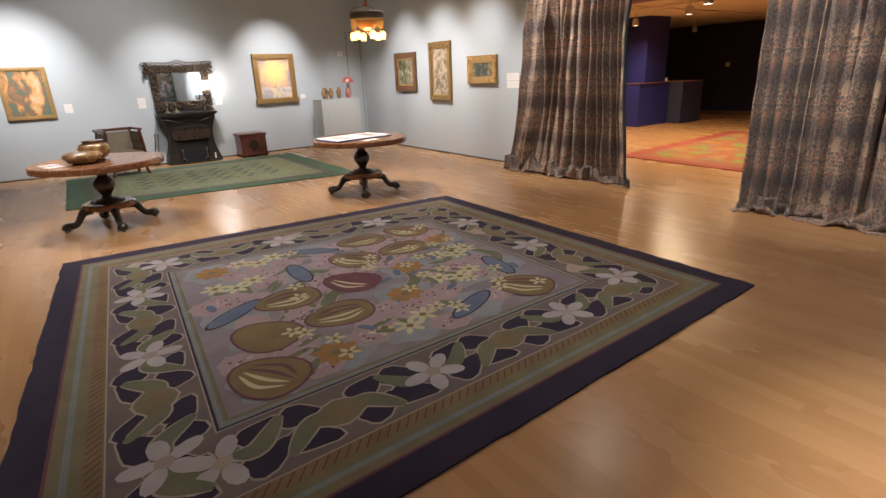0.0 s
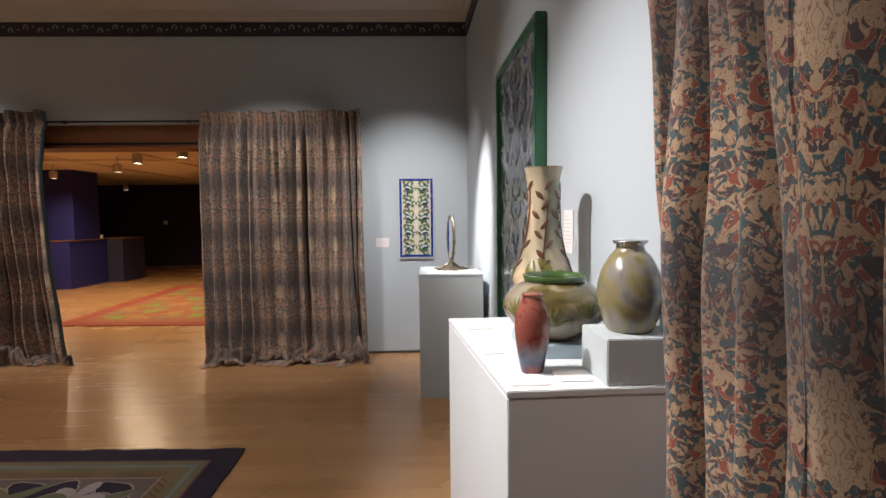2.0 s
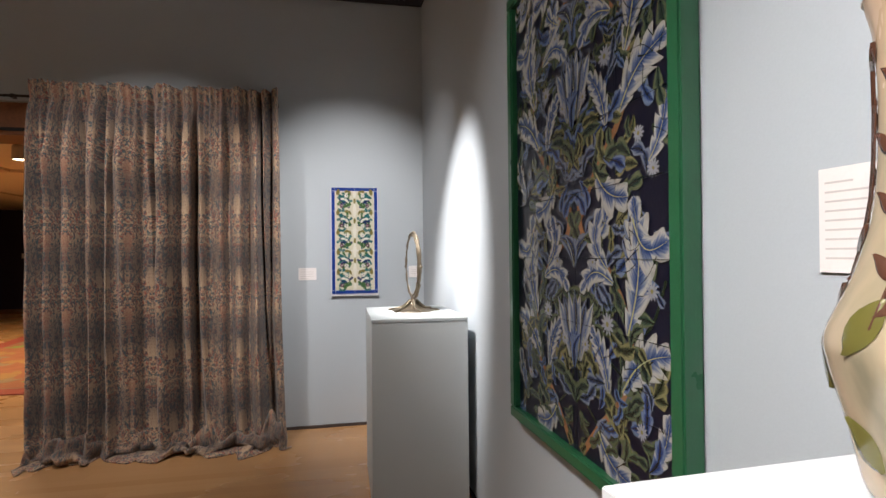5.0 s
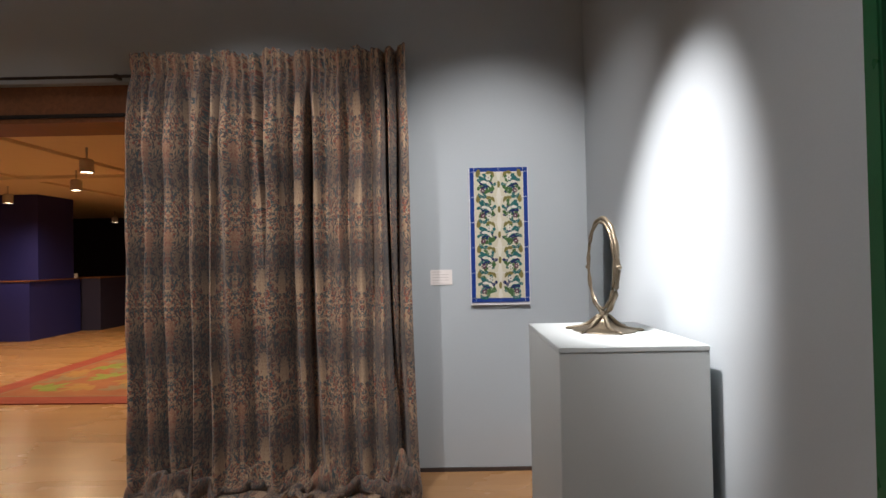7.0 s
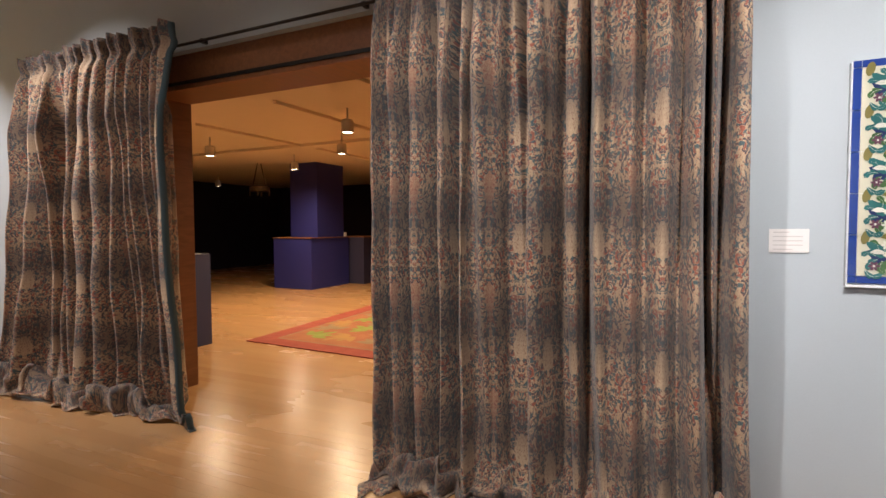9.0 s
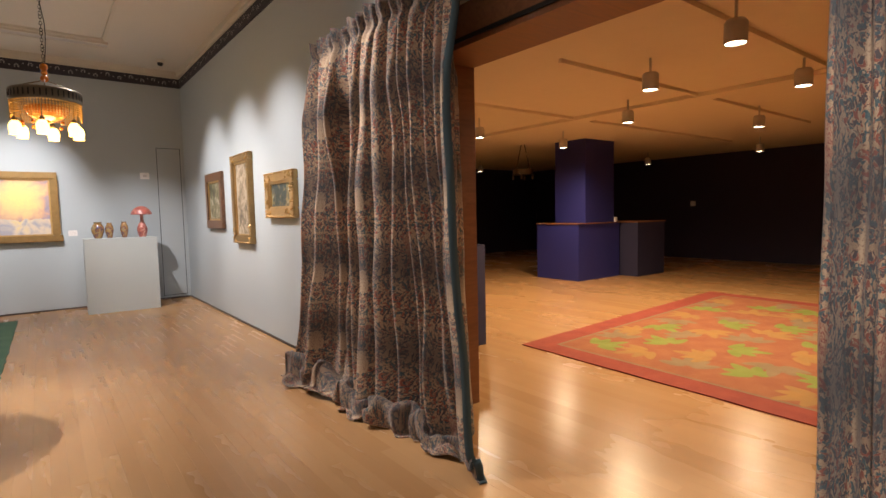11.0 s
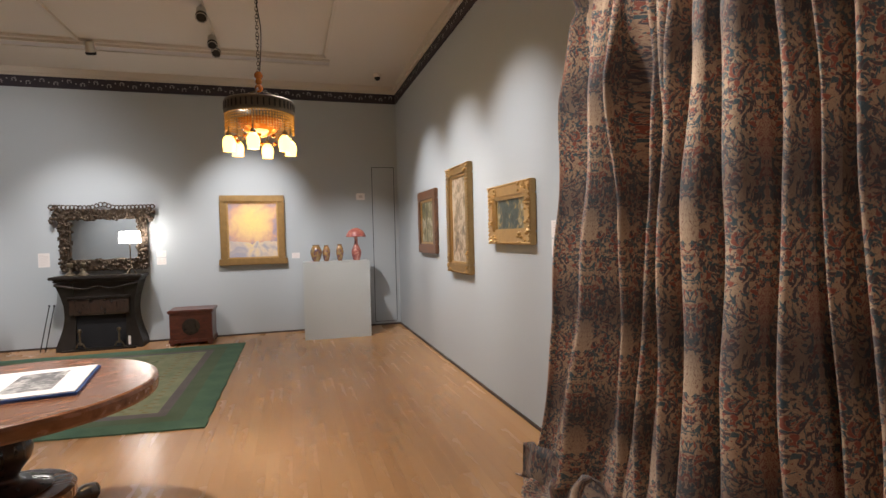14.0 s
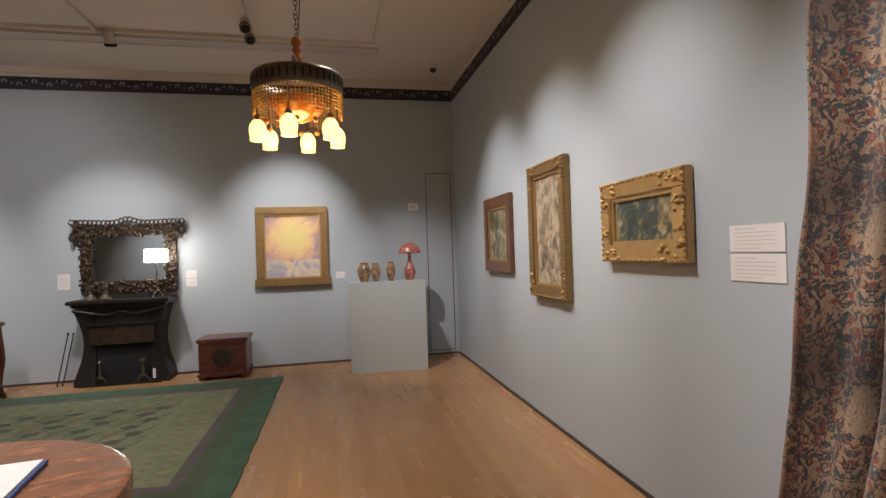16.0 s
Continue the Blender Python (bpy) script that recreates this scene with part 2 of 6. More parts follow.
WALNUT = wood("walnut_frame", (0.10, 0.045, 0.02), (0.22, 0.10, 0.045), 0.4, (6, 6, 6))
CARVED = plain("carved_dark_gilt", (0.065, 0.045, 0.03), 0.35, 0.5, vary=0.5, scale=16, fine=60, relief=0.6)
PAPER = plain("label_card", (0.74, 0.70, 0.68), 0.8, vary=0.03)
INK = plain("grey_ink", (0.52, 0.48, 0.46), 0.8)
WHITE_MET = plain("white_lamp_metal", (0.55, 0.52, 0.47), 0.45)
GREENFRAME = plain("green_lacquer", (0.018, 0.105, 0.045), 0.3, vary=0.2, coat=0.3)
MIRROR = Mat("mirror_glass", 0.02, 1.0)
MIRROR.colour((0.82, 0.84, 0.84))
MIRROR = MIRROR.m
LAMP_ON = glow("lamp_face", (1.0, 0.93, 0.82), 14)
DOWN_ON = glow("downlight_face", (1.0, 0.85, 0.62), 14)
AMBER_ON = glow("lit_glass_shade", (1.0, 0.60, 0.16), 5.0)
SHADE_ON = glow("lit_white_shade", (1.0, 0.94, 0.88), 11)
AMBER = plain("amber_beads", (0.42, 0.13, 0.012), 0.15, vary=0.3, coat=0.6)
GOLDMESH = plain("gold_bead_chain", (0.48, 0.27, 0.06), 0.3, 0.5, vary=0.4, scale=40)

# ---- mesh helpers ----


def group(name, label, category, grp="", kind="", at=(0, 0, 0), rz=0):
    ob = new(name)
    ob.empty_display_size = 0.1
    ob.matrix_world = pose(*at, 0, 0, rz)
    return tagged(ob, label, category, grp, kind)


def part(name, bm, material, parent=None, label="", smooth=False, kind=""):
    me = bpy.data.meshes.new(name)
    bm.normal_update()
    if smooth:
        for f in bm.faces:
            f.smooth = True
    bm.to_mesh(me)
    bm.free()
    me.materials.append(material)
    ob = new(name, me)
    if parent:
        ob.parent = parent
    return tagged(ob, label, kind=kind)


def box(bm, x0, x1, y0, y1, z0, z1, bevel=0.0):
    r = bmesh.ops.create_cube(bm, size=1, matrix=Matrix.Translation(((x0 + x1) / 2, (y0 + y1) / 2, (z0 + z1) / 2)) @ Matrix.Diagonal((x1 - x0, y1 - y0, z1 - z0, 1)))
    if bevel:
        es = {e for v in r["verts"] for e in v.link_edges}
        bmesh.ops.bevel(bm, geom=list(es), offset=bevel, segments=2, affect="EDGES")
    return bm


def abox(x0, x1, y0, y1, z0, z1, bevel=0.0):
    return box(bmesh.new(), x0, x1, y0, y1, z0, z1, bevel)


def lathe(profile, seg=32, centre=(0, 0, 0), bm=None, squash=(1, 1)):
    bm = bm or bmesh.new()
    rings = []
    for r, z in profile:
        rings.append([bm.verts.new((centre[0] + squash[0] * max(r, 0.0005) * math.cos(2 * math.pi * i / seg), centre[1] + squash[1] * max(r, 0.0005) * math.sin(2 * math.pi * i / seg), centre[2] + z)) for i in range(seg)])
    for a, b in zip(rings, rings[1:]):
        for i in range(seg):
            bm.faces.new((a[i], a[(i + 1) % seg], b[(i + 1) % seg], b[i]))
    bm.faces.new(rings[0][::-1])
    bm.faces.new(rings[-1])
    return bm


def tube(bm, pts, radius, seg=8):
    """A round bar along points; radius is a number or one per point."""
    rings = []
    pts = [Vector(p) for p in pts]
    for i, p in enumerate(pts):
        d = (pts[min(i + 1, len(pts) - 1)] - pts[max(i - 1, 0)]).normalized()
        a = d.orthogonal().normalized() if abs(d.z) > 0.95 else d.cross(Vector((0, 0, 1))).normalized()
        b = d.cross(a)
        r = radius[i] if isinstance(radius, (list, tuple)) else radius
        rings.append([bm.verts.new(p + r * (math.cos(2 * math.pi * k / seg) * a + math.sin(2 * math.pi * k / seg) * b)) for k in range(seg)])
    for a, b in zip(rings, rings[1:]):
        for k in range(seg):
            bm.faces.new((a[k], a[(k + 1) % seg], b[(k + 1) % seg], b[k]))
    bm.faces.new(rings[0][::-1])
    bm.faces.new(rings[-1])
    return bm


def ball(bm, c, r, seg=10, squash=1.0):
    bmesh.ops.create_uvsphere(bm, u_segments=seg, v_segments=max(5, seg * 2 // 3), radius=r, matrix=Matrix.Translation(c) @ Matrix.Diagonal((1, 1, squash, 1)))


def smooth_pts(pts, n=6):
    """Points on a smooth curve through pts."""
    out, P = [], [Vector(p) for p in pts]
    for i in range(len(P) - 1):
        a, b, c, d = P[max(i - 1, 0)], P[i], P[i + 1], P[min(i + 2, len(P) - 1)]
        for k in range(n):
            t = k / n
            out.append(0.5 * ((2 * b) + (c - a) * t + (2 * a - 5 * b + 4 * c - d) * t * t + (3 * b - a - 3 * c + d) * t ** 3))
    out.append(P[-1])
    return out


# ---- structure ----


def wall(name, *boxes, material=None, label="smooth blue-grey painted gallery wall"):
    bm = bmesh.new()
    for b in boxes:
        box(bm, *b)
    ob = part(name, bm, material or WALL)
    return tagged(ob, label, "wall", kind="structure")


OP0, OP1, OPZ = 1.45, 4.36, 2.72
wall("wall_north", (WEST - 0.2, EAST + 0.45, NORTH, NORTH + 0.25, 0, CEIL + 0.1))
# the south wall stands a little out of square: its things are set square first, then turned with it
SKEW = Matrix.Translation((EAST, SOUTH + 0.07, 0)) @ Matrix.Rotation(0.042, 4, "Z") @ Matrix.Translation((-EAST, -SOUTH, 0))


def skewed(ob):
    ob.matrix_world = SKEW @ ob.matrix_basis
    return ob


skewed(wall("wall_south", (WEST - 0.4, EAST + 0.45, SOUTH - 0.25, SOUTH, 0, CEIL + 0.1)))
wall("wall_west", (WEST - 0.2, WEST, SOUTH - 0.7, NORTH, 0, CEIL + 0.1))
wall("wall_east", (EAST, EAST + 0.45, SOUTH, OP0, 0, CEIL + 0.1), (EAST, EAST + 0.45, OP1, NORTH, 0, CEIL + 0.1), (EAST, EAST + 0.45, OP0, OP1, OPZ, CEIL + 0.1))
FX0, FX1, FY0, FY1 = EAST + 0.45, 19.5, -3.5, 14.5
wall("wall_far_east", (FX1, FX1 + 0.2, FY0, FY1, 0, CEIL2 + 0.1), material=NAVY, label="dark navy painted gallery wall")
wall("wall_far_north", (FX0, FX1, FY1, FY1 + 0.2, 0, CEIL2 + 0.1), material=NAVY, label="dark navy painted gallery wall")
wall("wall_far_south", (FX0, FX1, FY0 - 0.2, FY0, 0, CEIL2 + 0.1), material=NAVY, label="dark navy painted gallery wall")
wall("wall_far_west", (FX0 - 0.2, FX0, NORTH + 0.25, FY1, 0, CEIL2 + 0.1), (FX0 - 0.2, FX0, FY0, SOUTH - 0.25, 0, CEIL2 + 0.1), material=NAVY, label="dark navy painted gallery wall")
tagged(part("ceiling", abox(WEST, EAST, SOUTH - 0.6, NORTH, CEIL, CEIL + 0.15), CEILING), "warm cream painted plaster ceiling", "ceiling", kind="structure")
# part of this ceiling's brightness is in its colour
tagged(part("ceiling_far", abox(FX0, FX1, FY0, FY1, CEIL2, CEIL2 + 0.15), CEIL_FAR), "cream ceiling of the adjoining gallery, lightened for its bounce light", "ceiling", kind="structure")
floor = tagged(part("floor", abox(WEST, FX1, FY0, FY1, -0.2, -0.006), GAP), "golden maple strip floor with a satin finish", "floor", kind="structure")

# door lining of the wide opening: wood head, jambs, track slot and rail
door = group("door_1", "wide gallery opening lined with reddish wood", "doorway", kind="structure")
part("head_panel", abox(EAST + 0.06, EAST + 0.39, OP0, OP1, OPZ - 0.20, OPZ), LINTEL, door)
part("track_slot", abox(EAST + 0.05, EAST + 0.41, OP0, OP1, OPZ - 0.225, OPZ - 0.2), BLACK, door, "black sliding track slot")
part("lower_head", abox(EAST + 0.06, EAST + 0.43, OP0, OP1, OPZ - 0.26, OPZ - 0.225), LINTEL, door)
for y0, y1 in ((OP0, OP0 + 0.03), (OP1 - 0.03, OP1)):
    part("jamb", abox(EAST + 0.01, EAST + 0.44, y0, y1, 0, OPZ - 0.26), LINTEL, door)
bm = bmesh.new()
tube(bm, [(EAST - 0.045, 0.22, 2.745), (EAST - 0.045, 5.6, 2.745)], 0.011)
rod = group("curtain_rod", "thin dark metal curtain rod above the opening", "curtain rod")
part("rod", bm, IRON, rod)
for y in (0.35, 2.2, 3.6, 5.45):
    part("bracket", abox(EAST - 0.05, EAST, y - 0.012, y + 0.012, 2.73, 2.76), IRON, rod)

# shadow-gap skirting: the gap's shade is a dark-coloured strip, not a recess
bm = bmesh.new()
box(bm, WEST, EAST, NORTH - 0.012, NORTH, 0, 0.025)
box(bm, EAST - 0.012, EAST, SOUTH + 0.012, OP0, 0, 0.025)
box(bm, EAST - 0.012, EAST, OP1, NORTH - 0.012, 0, 0.025)
tagged(part("baseboard", bm, BASE_SHADOW), "dark strip painted as the shadow line at the foot of the walls", "baseboard", kind="structure")
skewed(tagged(part("baseboard", abox(WEST, EAST, SOUTH, SOUTH + 0.012, 0, 0.025), BASE_SHADOW), "dark strip painted as the shadow line at the foot of the walls", "baseboard", kind="structure"))

# painted frieze with daisies, and the cornice over it
FZ0, FZ1 = 3.72, 3.865
FRIEZE = plain("frieze_ground", (0.028, 0.022, 0.032), 0.7, vary=0.3)
DAISY = plain("frieze_daisy", (0.34, 0.33, 0.34), 0.8)


def frieze(name, a, b, inward):
    a, b, n = Vector((*a, 0)), Vector((*b, 0)), Vector((*inward, 0))
    d = (b - a).normalized()
    length = (b - a).length
    root = group(name, "dark frieze band painted with pale daisies", "frieze", kind="structure")
    bm = bmesh.new()
    p, q = a, b + n * 0.012
    box(bm, min(p.x, q.x), max(p.x, q.x), min(p.y, q.y), max(p.y, q.y), FZ0, FZ1)
    part("band", bm, FRIEZE, root)
    for z0, z1, o in ((FZ1, FZ1 + 0.035, 0.03), (FZ1 + 0.035, CEIL, 0.06), (FZ0 - 0.012, FZ0, 0.018)):
        q = b + n * o
        part("moulding", abox(min(p.x, q.x), max(p.x, q.x), min(p.y, q.y), max(p.y, q.y), z0, z1), CREAM if z0 > FZ0 else FRIEZE, root)
    bm = bmesh.new()
    k = int(length / 0.165)
    for i in range(k):
        c = a + d * (i + 0.5) * length / k + n * 0.0145
        up = 0.05 if i % 2 else 0.085
        for j in range(7):
            w = math.radians(-30 + 40 * j)
            e1 = d * math.cos(w) + Vector((0, 0, math.sin(w)))
            e2 = d * math.cos(w + 1.57) + Vector((0, 0, math.sin(w + 1.57)))
            o = c + Vector((0, 0, FZ0 + up))
            bm.faces.new([bm.verts.new(v) for v in (o + e1 * 0.012, o + e1 * 0.026 - e2 * 0.008, o + e1 * 0.036, o + e1 * 0.026 + e2 * 0.008)])
        o = c + d * 0.082 + Vector((0, 0, FZ0 + 0.145 - up))
        bm.faces.new([bm.verts.new(o + Vector((0, 0, 0.011 * math.sin(w))) + d * 0.011 * math.cos(w)) for w in (0, 1.05, 2.09, 3.14, 4.19, 5.24)])
    part("daisies", bm, DAISY, root, "small pale painted daisies", kind="stuff")
    return root


frieze("trim_north", (WEST, NORTH), (EAST, NORTH), (0, -1))
frieze("trim_east", (EAST, SOUTH), (EAST, NORTH), (-1, 0))
skewed(frieze("trim_south", (WEST, SOUTH), (EAST, SOUTH), (0, 1)))
frieze("trim_west", (WEST, SOUTH), (WEST, NORTH), (1, 0))

# jib door, drawn by its thin dark joint
jib = group("door_2", "flush hidden door in the blue-grey wall", "door", kind="structure")
for x0, x1, z0, z1 in ((6.725, 6.733, 0.06, 2.65), (7.095, 7.103, 0.06, 2.65), (6.733, 7.095, 2.642, 2.65), (6.733, 7.095, 0.06, 0.068)):
    part("joint", abox(x0, x1, NORTH - 0.004, NORTH - 0.0005, z0, z1), BLACK, jib)
part("leaf", abox(6.735, 7.093, NORTH - 0.006, NORTH - 0.0006, 0.07, 2.64), WALL, jib)

# ---- drapes ----


def drape(name, a_top, b_top, a_bot, b_bot, z_top, n, folds, depth, seed, label, flare=3.0, edge=None, spare=0.50):
    rnd = random.Random(seed)
    A, B, C, D = (Vector((*p, 0)) for p in (a_top, b_top, a_bot, b_bot))
    n = Vector((*n, 0)).normalized()
    along = (B - A).normalized()
    nu, nv = 420, 84
    ph = [(folds * rnd.uniform(0.75, 1.3), rnd.uniform(0, 6.28), rnd.uniform(0.5, 1)) for _ in range(4)]
    ph2 = [(folds * rnd.uniform(1.6, 2.6), rnd.uniform(0, 6.28)) for _ in range(2)]
    pud = [rnd.uniform(0, 50) for _ in range(3)]
    reach = z_top + spare

    crease = []
    at = rnd.uniform(0.01, 0.04)
    while at < 0.99:
        crease.append((at, rnd.uniform(0.011, 0.030), rnd.choice((0.5, 0.8, 1.1, 1.3)), rnd.uniform(-0.012, 0.012), rnd.uniform(0, 6.28)))
        at += rnd.uniform(0.55, 1.5) / (folds * 2.1)

    def fold(s, v):
        f = 0.75
        for c, w, a, drift, p in crease:
            d = (s - c - drift * v - 0.004 * math.sin(5 * v + p)) / (w * (0.7 + 0.6 * v))
            if abs(d) < 3:
                f -= 1.75 * a * math.exp(-d * d)
        f += 0.16 * math.sin(6.283 * folds * 0.6 * s + seed + v) + 0.08 * sum(math.sin(6.283 * k * s + p + 1.5 * v) for k, p in ph2)
        return max(-1.0, f)

    def place(s, v, back=0.0):
        l = v * reach
        e = (max(0.0, v) ** flare)
        base = (A.lerp(B, s)).lerp(C.lerp(D, s), e)
        z = z_top - l
        head = min(1.0, max(0.0, (l - 0.10) / 0.5))
        pinch = math.exp(-((l - 0.13) / 0.045) ** 2)
        amp = depth * (0.30 + 0.70 * head)
        out = 0.5 * depth + amp * 0.5 * fold(s, v)
        out += (0.020 * math.sin(6.283 * folds * 2.2 * s + seed) + 0.012 * math.sin(6.283 * folds * 5.3 * s)) * (1 - head) - 0.028 * pinch
        out += 0.05 * noise.noise(Vector((s * 7 + seed, l * 1.6, 3.0))) * head
        side = 0.02 * fold(s + 0.31, v * 0.7) * head
        if z < 0.12:
            k = (0.12 - z)
            out -= amp * 0.30 * fold(s, v) * min(1.0, k / 0.2)
            w = noise.noise(Vector((s * 9 + pud[0], k * 5, pud[1])))
            w2 = noise.noise(Vector((s * 22 + pud[2], k * 9, pud[0])))
            out += 0.55 * k * (0.50 + 0.7 * w) + 0.03 * w2
            side += 0.12 * k * w2
            z = 0.12 * math.exp(-k / 0.10) + 0.008 + 0.36 * max(0.0, w + 0.5 * w2 + 0.16) * min(1, k / 0.14) * max(0.0, 1 - k / 0.62)
        elif v < 0.001 or l < 0.06:
            z += 0.012 * fold(s * 2.2, 0) + 0.010 * math.sin(40 * s)
        p = base + n * max(0.012, out - back) + along * side
        p.z = max(0.006, z)
        return p

    root = group(name, label, "curtain")
    bm = bmesh.new()
    uv = bm.loops.layers.uv.new("UVMap")
    grid = [[bm.verts.new(place(i / nu, j / nv)) for i in range(nu + 1)] for j in range(nv + 1)]
    arc = [0.0]
    for i in range(nu):
        arc.append(arc[-1] + (place((i + 1) / nu, 0.5) - place(i / nu, 0.5)).length)
    for j in range(nv):
        for i in range(nu):
            f = bm.faces.new((grid[j][i], grid[j + 1][i], grid[j + 1][i + 1], grid[j][i + 1]))
            for loop, (a, b) in zip(f.loops, ((i, j), (i, j + 1), (i + 1, j + 1), (i + 1, j))):
                loop[uv].uv = (arc[a], (1 - b / nv) * reach)
    cloth = part("cloth", bm, CLOTH, root, "", smooth=True)
    thick = cloth.modifiers.new("thickness", "SOLIDIFY")
    thick.thickness, thick.offset = 0.006, -1
    if edge is not None:
        bm = bmesh.new()
        rows = []
        for j in range(nv + 1):
            p = place(edge, j / nv)
            q = p - n * min(0.045, max(0.0, (p - A).dot(n) - 0.008)) + along * (0.015 if edge > 0.5 else -0.015)
            r = place(0.97 if edge > 0.5 else 0.03, j / nv, 0.05)
            rows.append([bm.verts.new(v) for v in (p, q, r)])
        for a, b in zip(rows, rows[1:]):
            for k in range(2):
                bm.faces.new((a[k], b[k], b[k + 1], a[k + 1]))
        lin = part("lining", bm, LINING, root, "plain dark teal lining", smooth=True)
        th = lin.modifiers.new("thickness", "SOLIDIFY")
        th.thickness = 0.004
    return root


drape("curtain", (7.08, 5.55), (7.08, 3.70), (6.88, 5.93), (7.06, 3.46), 2.82, (-1, 0), 6, 0.30, 3, "floral woven full-length curtain pooling on the floor", 2.3, 1.0, 0.30)
drape("curtain", (7.08, 1.99), (7.08, 0.20), (7.03, 1.97), (7.02, 0.12), 2.81, (-1, 0), 8, 0.31, 11, "floral woven full-length curtain pooling on the floor", 4.0)
skewed(drape("curtain", (2.265, SOUTH), (0.4, SOUTH), (2.24, SOUTH), (0.4, SOUTH), 2.84, (0, 1), 6, 0.20, 21, "floral woven full-length curtain against the wall", 2.0))

# ---- flat ornament ----


class Flat:
    """Thin inlaid shapes on a surface given by a mapping of (a, b) to a place, each colour one mesh."""

    def __init__(self, place, up):
        self.place, self.up, self.bms, self.k = place, Vector(up), {}, 0

    def step(self):
        """A hair's breadth, so that no two overlapping shapes share a plane."""
        self.k += 1
        return 2.3e-5 * (self.k % 37)

    def poly(self, key, pts, lift=0.001):
        bm = self.bms.setdefault(key, bmesh.new())
        vs = [bm.verts.new(Vector(self.place(*p)) + self.up * lift) for p in pts]
        bm.faces.new(vs)

    def fan(self, key, c, pts, lift=0.001):
        lift += self.step()
        bm = self.bms.setdefault(key, bmesh.new())
        m = bm.verts.new(Vector(self.place(*c)) + self.up * lift)
        vs = [bm.verts.new(Vector(self.place(*p)) + self.up * lift) for p in pts]
        for i in range(len(vs)):
            bm.faces.new((m, vs[i], vs[(i + 1) % len(vs)]))

    def oval(self, key, c, ra, rb, turn=0.0, lift=0.001, seg=14, wob=0.0, k=5):
        pts = []
        for i in range(seg):
            w = 2 * math.pi * i / seg
            r = 1 + wob * math.cos(k * w)
            x, y = ra * r * math.cos(w), rb * r * math.sin(w)
            pts.append((c[0] + x * math.cos(turn) - y * math.sin(turn), c[1] + x * math.sin(turn) + y * math.cos(turn)))
        self.fan(key, c, pts, lift)

    def flower(self, key, c, r, petals, lift=0.002, turn=0.0, heart=None, fat=0.42):
        for i in range(petals):
            w = turn + 2 * math.pi * i / petals
            self.oval(key, (c[0] + 0.58 * r * math.cos(w), c[1] + 0.58 * r * math.sin(w)), 0.44 * r, fat * r * 0.62, w, lift + 0.0002 * (i % 2), 10)
        if heart:
            self.oval(heart, c, 0.24 * r, 0.24 * r, 0, lift + 0.0006, 10)

    def strip(self, key, pts, w, lift=0.001):
        """A band along points; w is a width or a function of 0 to 1."""
        lift += self.step()
        bm = self.bms.setdefault(key, bmesh.new())
        P = [Vector((*p, 0)) for p in pts]
        rows = []
        for i, p in enumerate(P):
            d = (P[min(i + 1, len(P) - 1)] - P[max(i - 1, 0)])
            d = d.normalized() if d.length > 1e-9 else Vector((1, 0, 0))
            s = Vector((-d.y, d.x, 0)) * (w(i / (len(P) - 1)) if callable(w) else w) / 2
            rows.append([bm.verts.new(Vector(self.place(q.x, q.y)) + self.up * lift) for q in (p - s, p + s)])
        for a, b in zip(rows, rows[1:]):
            bm.faces.new((a[0], b[0], b[1], a[1]))

    def leaf(self, key, vein, a, b, bend, width, lobes=4, lift=0.002, rib=None):
        """A lobed acanthus leaf from a to b that bends to one side."""
        A, B = Vector((*a, 0)), Vector((*b, 0))
        lift += 2 * self.step()
        d = B - A
        s = Vector((-d.y, d.x, 0)).normalized()
        n = lobes * 6
        uv = self.bms.setdefault(key, bmesh.new()).loops.layers.uv.verify()
        line = [A + d * (i / n) + s * bend * math.sin(math.pi * i / n) * d.length for i in range(n + 1)]
        rows, bm = [], self.bms.setdefault(key, bmesh.new())
        tips = []
        for i in range(n + 1):
            t = i / n
            e = (line[min(i + 1, n)] - line[max(i - 1, 0)]).normalized()
            q = Vector((-e.y, e.x, 0))
            saw = 0.42 + 0.58 * abs(math.sin(math.pi * t * lobes)) ** 0.8
            w = width * (math.sin(math.pi * min(1, t * 0.93 + 0.06)) ** 0.7) * saw
            fwd = e * w * (saw - 0.5) * 1.5
            rows.append([bm.verts.new(Vector(self.place(p.x, p.y)) + self.up * (lift + 2e-5 * i)) for p in (line[i] - q * w + fwd, line[i], line[i] + q * w + fwd)])
            tips.append((line[i], line[i] + (q * w + fwd) * 0.82, line[i] + (-q * w + fwd) * 0.82, saw))
        for r1, r2 in zip(rows, rows[1:]):
            for k in range(2):
                f = bm.faces.new((r1[k], r2[k], r2[k + 1], r1[k + 1]))
                j = rows.index(r1)
                for loop, (a, b) in zip(f.loops, ((j, k), (j + 1, k), (j + 1, k + 1), (j, k + 1))):
                    loop[uv].uv = (abs(b - 1), a / 6 + 7 * lift * 1000 % 1)
        self.strip(vein, [(p.x, p.y) for p in line], lambda t: 0.10 * width * (1.1 - t), lift + 0.0006)
        if rib:
            for p, t1, t2, saw in tips[3::6]:
                for q in (t1, t2):
                    m = p.lerp(q, 0.5)
                    self.strip(rib, [(p.x, p.y), (m.x, m.y), (q.x, q.y)], lambda t: 0.08 * width * (1 - t) + 0.001, lift + 0.0004)

    def finish(self, mats, parent, names):
        for key, bm in self.bms.items():
            bmesh.ops.recalc_face_normals(bm, faces=bm.faces)
            for f in bm.faces:
                if f.normal.dot(self.up) < 0:
                    f.normal_flip()
            part(names.get(key, "motif"), bm, mats[key], parent, kind="stuff")


